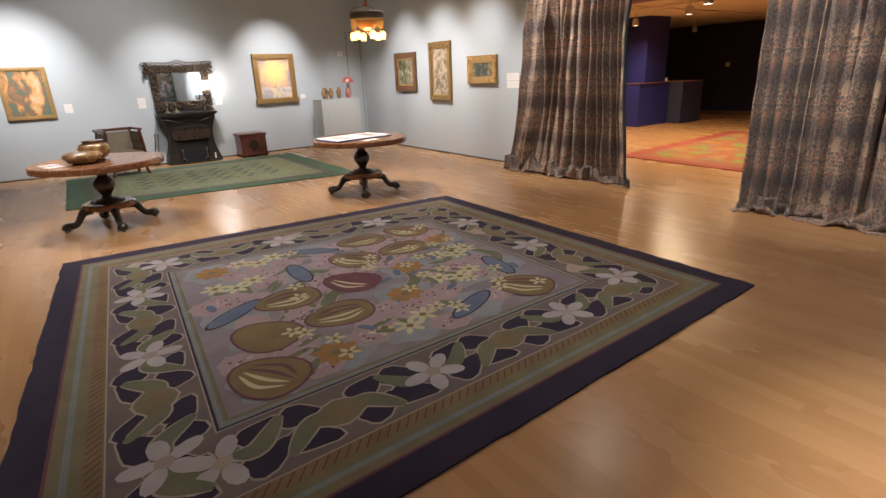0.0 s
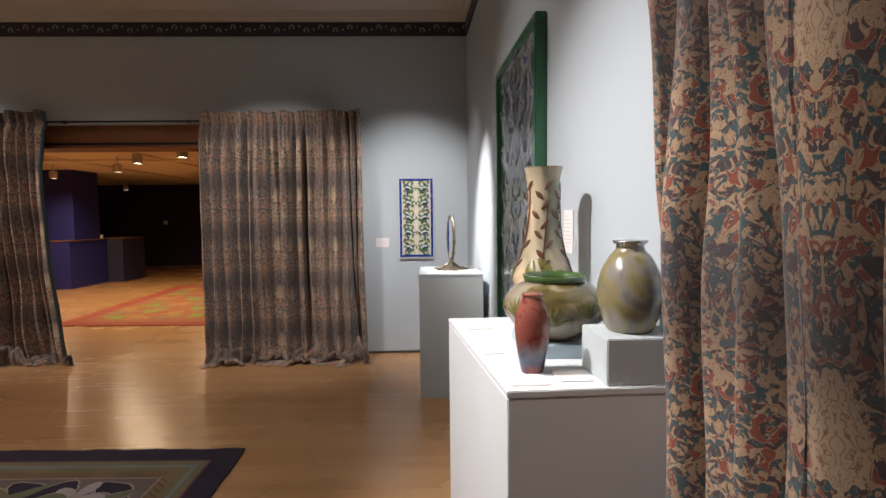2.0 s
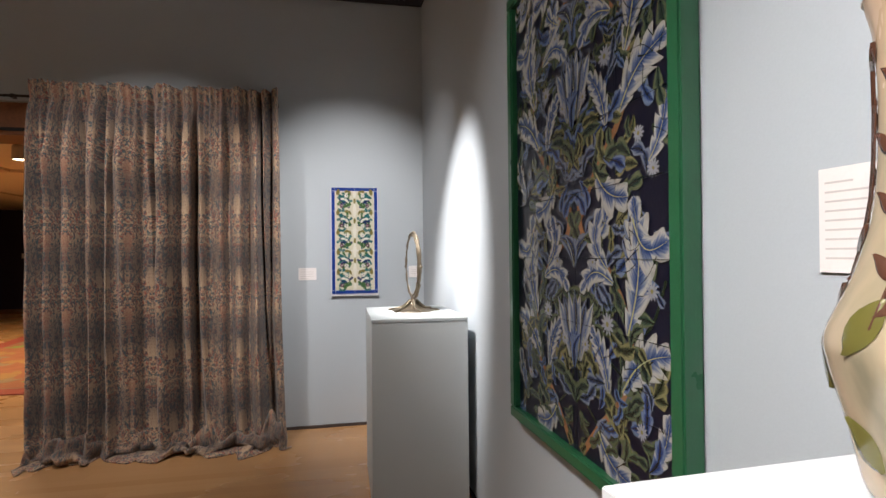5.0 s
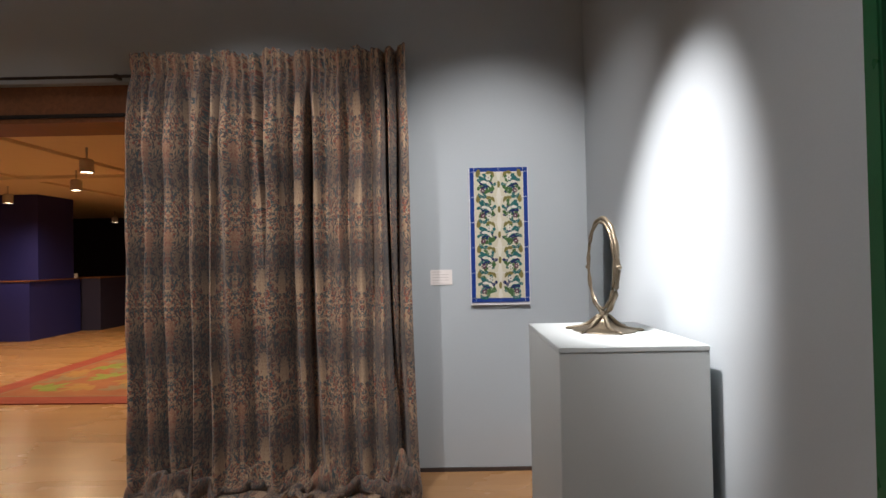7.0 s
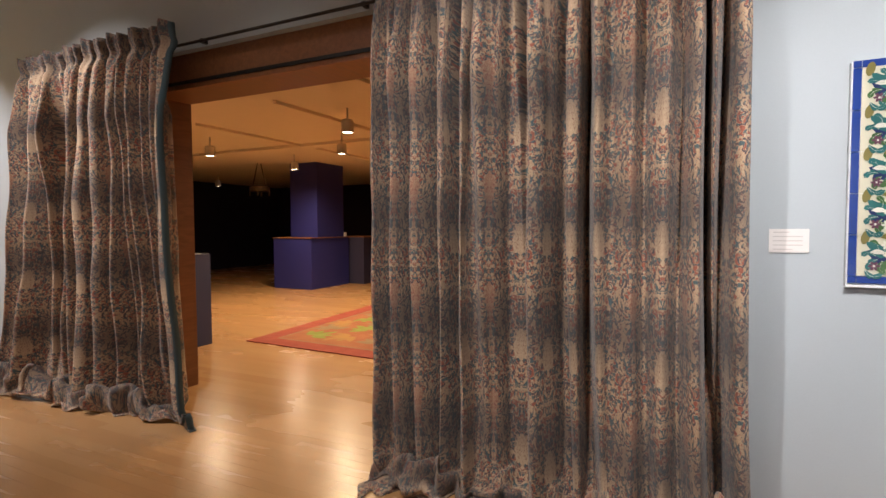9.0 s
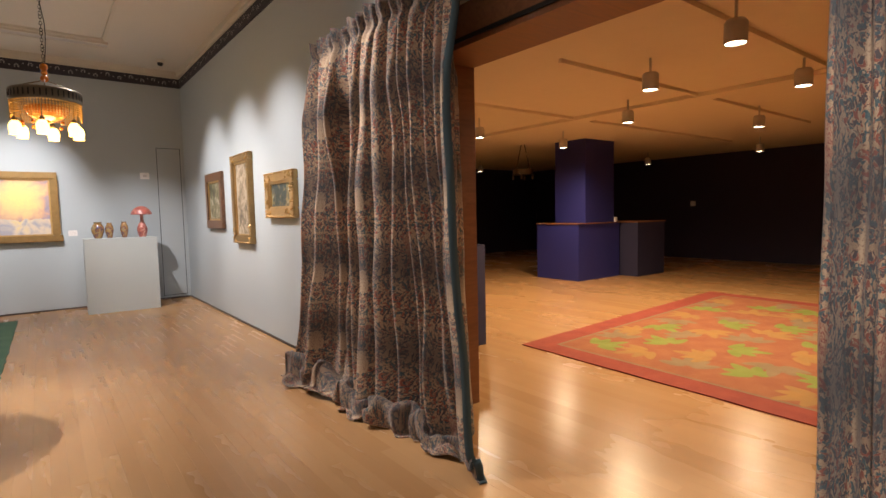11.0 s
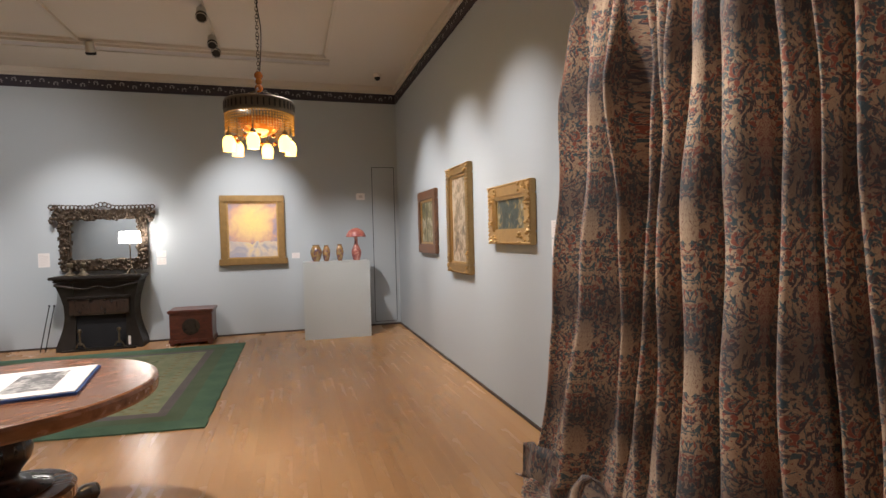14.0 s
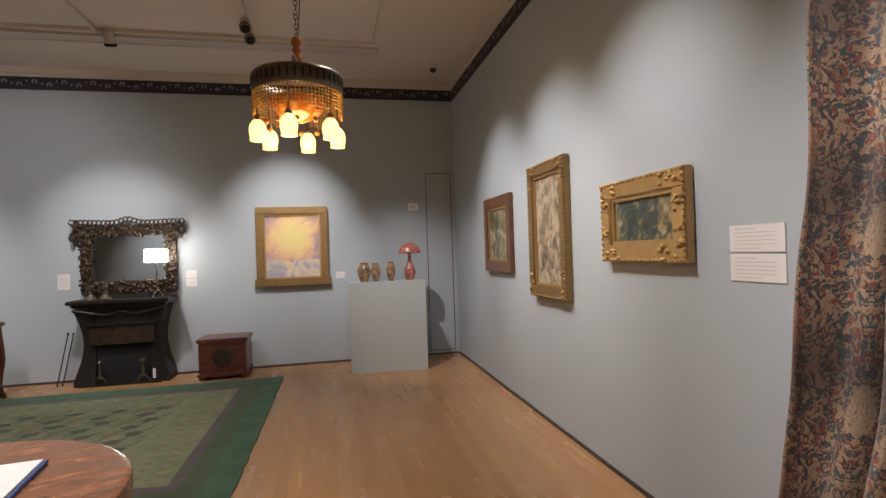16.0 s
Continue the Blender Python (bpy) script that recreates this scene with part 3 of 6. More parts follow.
def leaf_glaze(name, heart, mid, rim):
    """Brushed glaze of a painted leaf: dark along the rib, pale at the rim, with strokes from one to the other."""
    m = Mat(name, 0.2)
    tc = m.t.nodes.new("ShaderNodeTexCoord")
    sep = m.t.nodes.new("ShaderNodeSeparateXYZ")
    m.put(sep.inputs[0], tc.outputs["UV"])
    u, v = sep.outputs[0], sep.outputs[1]
    skew = m.math("SUBTRACT", m.math("MULTIPLY", v, 9.0), m.math("MULTIPLY", u, 3.5))
    stroke = m.noise(m.n("ShaderNodeCombineXYZ", X=m.math("MULTIPLY", u, 0.7), Y=skew, Z=0.0), 1.0, 3)
    broad = m.noise(m.coord(), 9, 2)
    f = m.math("ADD", m.math("MULTIPLY_ADD", m.math("SUBTRACT", stroke, 0.5), 1.1, u), m.math("MULTIPLY", m.math("SUBTRACT", broad, 0.5), 0.5))
    m.colour(m.ramp(f, [(0.08, heart), (0.38, mid), (0.72, rim), (1.0, shade(rim, 0.8))]))
    m.b.inputs["Coat Weight"].default_value = 0.3
    m.b.inputs["Coat Roughness"].default_value = 0.12
    return m.m


def sheet(place, up, thick, nu=24, nv=24, rag=0.0):
    """A slab under a mapping of the unit square; rag makes its rim uneven."""
    bm = bmesh.new()
    up = Vector(up)
    top, low = [], []
    for j in range(nv + 1):
        a, b = [], []
        for i in range(nu + 1):
            s, t = i / nu, j / nv
            if rag and i in (0, nu):
                s += rag * noise.noise(Vector((t * 23, s * 7, 1)))
            if rag and j in (0, nv):
                t += rag * noise.noise(Vector((s * 23, t * 7, 5)))
            p = Vector(place(s, t))
            a.append(bm.verts.new(p))
            b.append(bm.verts.new(p - up * thick))
        top.append(a)
        low.append(b)
    for j in range(nv):
        for i in range(nu):
            bm.faces.new((top[j][i], top[j][i + 1], top[j + 1][i + 1], top[j + 1][i]))
            bm.faces.new((low[j][i], low[j + 1][i], low[j + 1][i + 1], low[j][i + 1]))
    for i in range(nu):
        bm.faces.new((top[0][i], low[0][i], low[0][i + 1], top[0][i + 1]))
        bm.faces.new((top[nv][i], top[nv][i + 1], low[nv][i + 1], low[nv][i]))
    for j in range(nv):
        bm.faces.new((top[j][0], top[j + 1][0], low[j + 1][0], low[j][0]))
        bm.faces.new((top[j][nu], low[j][nu], low[j + 1][nu], top[j + 1][nu]))
    return bm


def quad_place(sw, se, ne, nw, z):
    def place(a, b):
        x = (1 - a) * (1 - b) * sw[0] + a * (1 - b) * se[0] + a * b * ne[0] + (1 - a) * b * nw[0]
        y = (1 - a) * (1 - b) * sw[1] + a * (1 - b) * se[1] + a * b * ne[1] + (1 - a) * b * nw[1]
        return (x, y, z)
    return place


# ---- large flowered carpet ----


def flowered_carpet():
    root = group("carpet", "large flowered wool carpet with a dark purple border", "carpet")
    sw, se, ne, nw = (-0.10, 0.60), (4.60, 0.76), (4.71, 4.90), (0.30, 5.22)
    place = quad_place(sw, se, ne, nw, 0.014)
    P = {
        "purple": pile("pile_purple", (0.014, 0.008, 0.026), (0.024, 0.014, 0.036)),
        "teal": pile("pile_grey_teal", (0.15, 0.17, 0.17), (0.20, 0.22, 0.21)),
        "olive": pile("pile_olive", (0.15, 0.125, 0.07), (0.19, 0.155, 0.085)),
        "gold": pile("pile_gold", (0.17, 0.115, 0.05), (0.21, 0.145, 0.065)),
        "line": pile("pile_beige", (0.36, 0.29, 0.23), (0.30, 0.25, 0.21)),
        "white": pile("pile_grey_white", (0.36, 0.32, 0.33), (0.43, 0.39, 0.39)),
        "pink": pile("pile_dusty_pink", (0.32, 0.22, 0.24), (0.38, 0.27, 0.28)),
        "blue": pile("pile_slate_blue", (0.09, 0.12, 0.19), (0.13, 0.16, 0.23)),
        "mist": pile("pile_mist", (0.22, 0.24, 0.26), (0.27, 0.27, 0.29)),
        "cream": pile("pile_cream", (0.48, 0.42, 0.24), (0.54, 0.48, 0.31)),
        "moss": pile("pile_moss", (0.12, 0.125, 0.075), (0.16, 0.155, 0.09)),
        "orange": pile("pile_orange", (0.33, 0.17, 0.05), (0.27, 0.14, 0.05)),
        "ground": pile("pile_field", (0.20, 0.16, 0.18), (0.25, 0.22, 0.24), 3),
        "plum": pile("pile_plum_border", (0.13, 0.10, 0.10), (0.17, 0.13, 0.11), 4),
        "maroon": pile("pile_maroon", (0.12, 0.035, 0.05), (0.15, 0.05, 0.06)),
    }
    part("pile_edge", sheet(place, (0, 0, 1), 0.013, 40, 40, 0.004), P["purple"], root, "dark purple outer band")
    F = Flat(place, (0, 0, 1))

    def frame_band(key, m0, m1, lift):
        """A rectangular band between two margins (metres, of about 4.4 by 4.2)."""
        def c(m):
            return m / 4.45, m / 4.15
        (a0, b0), (a1, b1) = c(m0), c(m1)
        k = 12
        for i in range(k):
            t0, t1 = i / k, (i + 1) / k
            for o, q in ((lambda t, u: (a0 + (1 - 2 * a0) * t, b0), lambda t, u: (a1 + (1 - 2 * a1) * t, b1)),
                         (lambda t, u: (a0 + (1 - 2 * a0) * t, 1 - b0), lambda t, u: (a1 + (1 - 2 * a1) * t, 1 - b1)),
                         (lambda t, u: (a0, b0 + (1 - 2 * b0) * t), lambda t, u: (a1, b1 + (1 - 2 * b1) * t)),
                         (lambda t, u: (1 - a0, b0 + (1 - 2 * b0) * t), lambda t, u: (1 - a1, b1 + (1 - 2 * b1) * t))):
                F.poly(key, [o(t0, 0), o(t1, 0), q(t1, 0), q(t0, 0)], lift)

    for key, m0, m1 in (("maroon", 0.165, 0.18), ("olive", 0.18, 0.23), ("teal", 0.23, 0.26), ("olive", 0.26, 0.31), ("gold", 0.31, 0.39), ("line", 0.39, 0.398),
                        ("plum", 0.398, 0.84), ("line", 0.84, 0.848), ("purple", 0.848, 0.862), ("teal", 0.862, 0.895), ("olive", 0.895, 0.915)):
        frame_band(key, m0, m1, 0.001)
    # hatching on the gold band, beads on the teal one
    def along(t, m, side):
        a, b = m / 4.45, m / 4.15
        return ((t, b), (1 - a, t), (t, 1 - b), (a, t))[side]
    for side in range(4):
        for i in range(70):
            t = 0.09 + 0.82 * i / 70
            F.strip("maroon", [along(t, 0.318, side), along(t + 0.012, 0.382, side)], 0.0018, 0.002)
        for i in range(110):
            t = 0.21 + 0.58 * i / 110
            F.oval("line", along(t, 0.878, side), 0.0014, 0.0014, 0, 0.002, 6)
        # border of purple cells between olive sprays and pale blossoms
        for i in range(6):
            t = 0.125 + 0.75 * (i + 0.5) / 6
            c = along(t, 0.62, side)
            horiz = side in (0, 2)
            turn = 0 if horiz else math.pi / 2
            for sgn in (-1, 1):
                for m, ra in ((0.53, 0.030), (0.72, 0.026)):
                    q = along(t + sgn * 0.040, m, side)
                    F.oval("line", q, ra + 0.003, 0.0215, turn + sgn * 0.5, 0.0014, 14, 0.16, 3)
                    F.oval("purple", q, ra, 0.0188, turn + sgn * 0.5, 0.002, 14, 0.16, 3)
            if i % 2 == 0:
                F.flower("white", c, 0.042, 5, 0.003, i + side, "line")
            else:
                F.oval("line", c, 0.036, 0.025, turn, 0.0026, 16, 0.1, 4)
                F.oval("olive", c, 0.033, 0.022, turn, 0.003, 16, 0.1, 4)
                F.oval("gold", c, 0.014, 0.009, turn, 0.0036)
            for sgn in (-1, 1):
                e0, e1, e2 = along(t + sgn * 0.01, 0.64, side), along(t + sgn * 0.035, 0.62, side), along(t + sgn * 0.066, 0.47 if i % 2 else 0.78, side)
                pts = [(p.x, p.y) for p in smooth_pts([(*e0, 0), (*e1, 0), (*e2, 0)], 6)]
                F.strip("line", pts, lambda s: 0.020 * (0.45 + math.sin(math.pi * s)) , 0.0022)
                F.strip("moss", pts, lambda s: 0.016 * (0.45 + math.sin(math.pi * s)), 0.0028)
    # field
    a0, b0 = 0.915 / 4.45, 0.915 / 4.15
    for i in range(8):
        for j in range(8):
            f = lambda u, v: (a0 + (1 - 2 * a0) * u / 8, b0 + (1 - 2 * b0) * v / 8)
            F.poly("ground", [f(i, j), f(i + 1, j), f(i + 1, j + 1), f(i, j + 1)], 0.001)
    rnd = random.Random(5)
    W, Hh = 1 - 2 * a0, 1 - 2 * b0
    inside = lambda c, m: a0 + m < c[0] < 1 - a0 - m and b0 + m < c[1] < 1 - b0 - m
    # mist-blue and pink grounds, then leaves, then blossoms
    nx, ny = 5, 5
    spots = []
    for i in range(nx):
        for j in range(ny):
            c = (a0 + W * (i + 0.5 + (0.22 if j % 2 else -0.22)) / nx, b0 + Hh * (j + 0.5) / ny)
            spots.append((i, j, (min(max(c[0], a0 + 0.06), 1 - a0 - 0.06), min(max(c[1], b0 + 0.05), 1 - b0 - 0.05))))
    for i, j, c in spots:
        F.oval("mist", c, 0.055, 0.05, rnd.uniform(0, 3), 0.0016, 22, 0.10, 6)
    for i, j, c in spots:
        if j < ny - 1:
            q = (c[0] + 0.05 * (1 if j % 2 else -1), c[1] + Hh / ny)
            q = (min(max(q[0], a0 + 0.045), 1 - a0 - 0.045), min(q[1], 1 - b0 - 0.04))
            mid = ((c[0] + q[0]) / 2 + 0.028 * (-1) ** i, (c[1] + q[1]) / 2)
            pts = [(p.x, p.y) for p in smooth_pts([(*c, 0), (*mid, 0), (*q, 0)], 7)]
            F.strip("line", pts, lambda s: 0.030 * math.sin(math.pi * (0.1 + 0.8 * s)), 0.0022)
            F.strip("moss", pts, lambda s: 0.025 * math.sin(math.pi * (0.1 + 0.8 * s)), 0.0027)
        for k in range(3):
            w = rnd.uniform(0, 6.28)
            e = (c[0] + 0.062 * math.cos(w), c[1] + 0.058 * math.sin(w))
            if inside(e, 0.026):
                F.oval("line", e, 0.034, 0.027, w, 0.0030, 22, 0.09, 8)
                F.oval("pink", e, 0.031, 0.0245, w, 0.0034, 22, 0.10, 8)
                for _ in range(7):
                    F.oval("maroon" if rnd.random() < 0.5 else "white", (e[0] + rnd.uniform(-0.018, 0.018), e[1] + rnd.uniform(-0.014, 0.014)), 0.0032, 0.0026, rnd.uniform(0, 3), 0.0040, 6)
    for i, j, c in spots:
        kind = (i * 2 + j * 3) % 5
        if kind in (0, 3):
            # gold tulip with curved petals
            t = 2.2 + 0.9 * (i % 2)
            F.oval("maroon", c, 0.058, 0.047, t, 0.0044, 20, 0.06, 3)
            F.oval("gold", c, 0.054, 0.043, t, 0.0048, 20, 0.06, 3)
            for s in (-0.6, -0.2, 0.2, 0.6):
                d = Vector((math.cos(t), math.sin(t), 0))
                q = Vector((-d.y, d.x, 0))
                o = Vector((*c, 0))
                pts = [(p.x, p.y) for p in smooth_pts([o - d * 0.034 + q * 0.02 * s, o + q * 0.042 * s, o + d * 0.040 + q * 0.020 * s], 6)]
                F.strip("cream" if s > 0 else "maroon", pts, lambda z: 0.006 * math.sin(math.pi * z) + 0.001, 0.0054)
        elif kind == 1:
            t = 0.6 + i
            F.oval("purple", c, 0.054, 0.021, t, 0.0044, 18, 0.1, 2)
            F.oval("blue", c, 0.050, 0.018, t, 0.0048, 18, 0.1, 2)
        elif kind == 2:
            F.flower("orange", c, 0.034, 8, 0.0044, 0.3, "olive")
        else:
            for s in (-1, 0, 1):
                e = (c[0] + 0.034 * s, c[1] + 0.020 * (s * s))
                F.flower("cream", e, 0.026, 6, 0.0046 + 0.0008 * s, s, "gold", 0.34)
    # small fillers
    for _ in range(90):
        c = (rnd.uniform(a0 + 0.03, 1 - a0 - 0.03), rnd.uniform(b0 + 0.03, 1 - b0 - 0.03))
        k = rnd.random()
        if k < 0.35:
            F.flower("cream", c, 0.017, 5, 0.0062, rnd.uniform(0, 3), "gold", 0.34)
        elif k < 0.7:
            F.oval("moss", c, 0.020, 0.007, rnd.uniform(0, 3), 0.0042, 12, 0.12, 2)
        else:
            F.oval("blue", c, 0.016, 0.008, rnd.uniform(0, 3), 0.0042, 12, 0.12, 2)
    names = {"purple": "purple_figure_work", "white": "pale_blossom_work", "moss": "leaf_spray_work", "pink": "pink_blossom_work", "gold": "gold_flower_work", "blue": "blue_bud_work", "cream": "cream_flower_work", "ground": "field"}
    F.finish(P, root, names)


flowered_carpet()


def green_carpet():
    root = group("carpet", "worn green wool carpet with patterned field", "carpet")
    place = quad_place((0.38, 8.00), (4.69, 7.52), (4.73, 11.0), (0.45, 11.0), 0.012)
    G = pile("pile_green", (0.055, 0.125, 0.080), (0.085, 0.165, 0.105))
    M = {"field": pile("pile_green_worn", (0.20, 0.235, 0.14), (0.29, 0.31, 0.19), 4), "pale": pile("pile_pale_green", (0.24, 0.26, 0.16), (0.30, 0.31, 0.20)),
         "plum": pile("pile_mauve", (0.12, 0.105, 0.115), (0.15, 0.13, 0.13)), "deep": pile("pile_deep_green", (0.075, 0.115, 0.065), (0.095, 0.135, 0.08)), "gold": pile("pile_straw", (0.26, 0.23, 0.11), (0.22, 0.19, 0.10))}
    part("pile_edge", sheet(place, (0, 0, 1), 0.011, 30, 30, 0.004), G, root, "plain green border")
    F = Flat(place, (0, 0, 1))
    F.poly("deep", [(0.05, 0.06), (0.95, 0.06), (0.95, 0.94), (0.05, 0.94)], 0.001)
    F.poly("plum", [(0.085, 0.10), (0.915, 0.10), (0.915, 0.90), (0.085, 0.90)], 0.002)
    F.poly("field", [(0.105, 0.13), (0.895, 0.13), (0.895, 0.87), (0.105, 0.87)], 0.003)
    F.poly("pale", [(0.20, 0.24), (0.80, 0.24), (0.80, 0.76), (0.20, 0.76)], 0.004)
    F.poly("field", [(0.215, 0.26), (0.785, 0.26), (0.785, 0.74), (0.215, 0.74)], 0.005)
    rnd = random.Random(8)
    for i in range(40):
        t = 0.12 + 0.76 * i / 39
        for b in (0.16, 0.20, 0.80, 0.84):
            F.oval("pale" if i % 2 else "gold", (t, b), 0.007, 0.010, 0.6, 0.0045, 8, 0.2, 4)
        for a in (0.13, 0.165, 0.835, 0.87):
            F.oval("pale" if i % 2 else "gold", (a, 0.14 + 0.72 * i / 39), 0.007, 0.009, 0.6, 0.0045, 8, 0.2, 4)
    for i in range(11):
        for j in range(8):
            c = (0.25 + 0.5 * (i + 0.5 * (j % 2)) / 10.5, 0.30 + 0.40 * j / 7)
            F.oval(("deep", "pale", "plum", "gold")[(i + 2 * j) % 4], c, 0.016 + rnd.uniform(0, 0.006), 0.016, rnd.uniform(0, 3), 0.006, 14, 0.22, 5)
            F.strip("deep", [(c[0], c[1]), (c[0] + 0.02, c[1] + 0.03), (c[0] + 0.03, c[1] + 0.055)], 0.005, 0.0055)
    F.finish(M, root, {"field": "field", "pale": "pale_figure_work"})


green_carpet()


def red_carpet():
    root = group("carpet", "brick-red wool carpet with large green leaves", "carpet")
    place = quad_place((8.88, 1.2), (13.6, 0.9), (13.85, 5.55), (9.05, 5.27), 0.012)
    M = {"red": pile("pile_red", (0.24, 0.035, 0.022), (0.30, 0.055, 0.03)), "field": pile("pile_rust", (0.26, 0.08, 0.035), (0.31, 0.11, 0.045)),
         "green": pile("pile_leaf_green", (0.17, 0.20, 0.03), (0.22, 0.24, 0.05)), "taupe": pile("pile_taupe", (0.20, 0.13, 0.07), (0.25, 0.16, 0.09)), "gold": pile("pile_ochre", (0.34, 0.17, 0.045), (0.28, 0.15, 0.05))}
    part("pile_edge", sheet(place, (0, 0, 1), 0.011, 20, 20, 0.003), M["red"], root, "plain red border")
    F = Flat(place, (0, 0, 1))
    F.poly("taupe", [(0.055, 0.065), (0.945, 0.065), (0.945, 0.935), (0.055, 0.935)], 0.001)
    F.poly("field", [(0.062, 0.073), (0.938, 0.073), (0.938, 0.927), (0.062, 0.927)], 0.0016)
    rnd = random.Random(4)
    for i in range(9):
        for j in range(7):
            c = (0.12 + 0.76 * (i + 0.4 * (j % 2)) / 8.4, 0.14 + 0.72 * j / 6)
            w = rnd.uniform(0, 6.28)
            key = ("green", "taupe", "gold")[(i + j) % 3]
            for k in range(5):
                e = w + (k - 2) * 0.62
                ln = 0.062 if k == 2 else 0.048
                F.oval(key, (c[0] + ln * 0.6 * math.cos(e), c[1] + ln * 0.7 * math.sin(e)), ln * 0.62, 0.014, e, 0.0022 + 0.0003 * k, 12, 0.12, 3)
    F.finish(M, root, {"field": "field", "green": "leaf_work"})


red_carpet()

# ---- plinths ----


def plinth(corners, h, label, mat):
    """A painted box plinth over four floor corners."""
    root = group("plinth", label, "plinth")
    for name, z0, z1, g in (("body", 0.0, h - 0.02, 0.002), ("top", h - 0.019, h, 0.0)):
        bm = bmesh.new()
        c = Vector((sum(p[0] for p in corners) / 4, sum(p[1] for p in corners) / 4, 0))
        rings = [[bm.verts.new(Vector((p[0], p[1], 0)) + (c - Vector((p[0], p[1], 0))).normalized() * g + Vector((0, 0, z))) for p in corners] for z in (z0, z1)]
        for i in range(4):
            bm.faces.new((rings[0][i], rings[0][(i + 1) % 4], rings[1][(i + 1) % 4], rings[1][i]))
        bm.faces.new(rings[0][::-1])
        bm.faces.new(rings[1])
        bmesh.ops.bevel(bm, geom=bm.edges[:], offset=0.0025, segments=2, affect="EDGES")
        part(name, bm, mat, root)
    return root


PT = 1.19
plinth([(5.556, -1.025), (6.28, -1.0), (6.28, -0.455), (5.556, -0.455)], 1.115, "tall grey painted display plinth beside the wall", PLINTH)
skewed(plinth([(2.275, SOUTH + 0.01), (3.21, SOUTH + 0.01), (3.21, -0.53), (2.275, -0.60)], PT, "wide white painted plinth holding art vases", SHELF_WHITE))
plinth([(5.555, 10.85), (6.525, 10.80), (6.55, 11.35), (5.575, 11.38)], 1.14, "wide pale grey display plinth near the corner", PLINTH)

# ---- vases on the wide plinth ----


def vessel(name, label, at, profile, mats, rings=(), seg=40, grp="", squash=(1, 1)):
    """A turned vessel: body, then further parts as (name, profile, material)."""
    root = group(name, label, "vase", grp, at=at)
    part("body", lathe(profile, seg, squash=squash), mats, root, smooth=True)
    for pname, prof, mat in rings:
        part(pname, lathe(prof, seg, squash=squash), mat, root, smooth=True)
    return root


def curve_profile(pts, n=5):
    return [(p.x, p.y) for p in smooth_pts([(*p, 0) for p in pts], n)]


RED_GLASS = Mat("red_marbled_glass", 0.14)
co = RED_GLASS.coord()
sp = RED_GLASS.t.nodes.new("ShaderNodeSeparateXYZ")
RED_GLASS.put(sp.inputs[0], co)
nz = RED_GLASS.noise(co, 16, 5, 1.6)
hgt = RED_GLASS.math("ADD", sp.outputs[2], RED_GLASS.math("MULTIPLY", RED_GLASS.math("SUBTRACT", nz, 0.5), 0.05))
RED_GLASS.colour(RED_GLASS.mix(RED_GLASS.ramp(nz, [(0.52, grey(0)), (0.60, grey(1))]), RED_GLASS.ramp(RED_GLASS.math("MULTIPLY", hgt, 4.2), [(0.02, (0.10, 0.02, 0.04)), (0.16, (0.05, 0.07, 0.12)), (0.30, (0.12, 0.11, 0.12)), (0.46, (0.21, 0.058, 0.045)), (0.95, (0.25, 0.08, 0.058))]), (0.17, 0.035, 0.028)))
RED_GLASS.b.inputs["Coat Weight"].default_value = 0.4
RED_GLASS = RED_GLASS.m
CAMEO = glaze("olive_cameo_glass", [(0.30, (0.04, 0.035, 0.012)), (0.46, (0.11, 0.085, 0.03)), (0.56, (0.24, 0.20, 0.14)), (0.8, (0.34, 0.29, 0.22))], 7, 0.14)
GREENRIM = plain("green_glass_rim", (0.045, 0.085, 0.025), 0.12, vary=0.2, coat=0.6)
TALL = glaze("peach_cameo_glass", [(0.32, (0.16, 0.15, 0.10)), (0.45, (0.36, 0.30, 0.20)), (0.60, (0.56, 0.40, 0.27)), (0.8, (0.62, 0.45, 0.32))], 5, 0.16)
BROWNCAM = plain("brown_cameo_relief", (0.10, 0.045, 0.028), 0.2, vary=0.3, coat=0.5)
OLIVECAM = plain("olive_cameo_relief", (0.13, 0.12, 0.03), 0.2, vary=0.4, coat=0.5)
JARGLASS = glaze("smoky_etched_glass", [(0.30, (0.09, 0.08, 0.065)), (0.45, (0.20, 0.185, 0.16)), (0.52, (0.22, 0.18, 0.08)), (0.62, (0.13, 0.12, 0.10)), (0.8, (0.36, 0.35, 0.33))], 9, 0.10, 0.8)
SILVER = plain("silver_band", (0.42, 0.41, 0.40), 0.2, 0.8)
BLUEBLOCK = plain("pale_blue_paint", (0.40, 0.50, 0.55), 0.6, vary=0.03)
DARKFOOT = plain("dark_vase_foot", (0.05, 0.045, 0.05), 0.2, coat=0.5)

red = vessel("vase", "small red marbled glass vase on the white plinth", (2.432, -0.70, PT), curve_profile([(0.026, 0), (0.032, 0.004), (0.042, 0.06), (0.050, 0.13), (0.046, 0.190), (0.032, 0.228), (0.028, 0.240), (0.030, 0.247), (0.020, 0.249)]), RED_GLASS,
       [("rim", [(0.028, 0.245), (0.031, 0.248), (0.028, 0.2525), (0.021, 0.25)], RED_GLASS)])
red.scale = (0.97, 0.97, 0.87)
skewed(red)
jar_top = PT + 0.12
riser = group("riser_block", "pale grey painted block under the jar", "riser")
part("block", abox(2.285, 2.475, SOUTH + 0.02, -0.855, PT, jar_top, 0.003), PLINTH, riser)
skewed(riser)
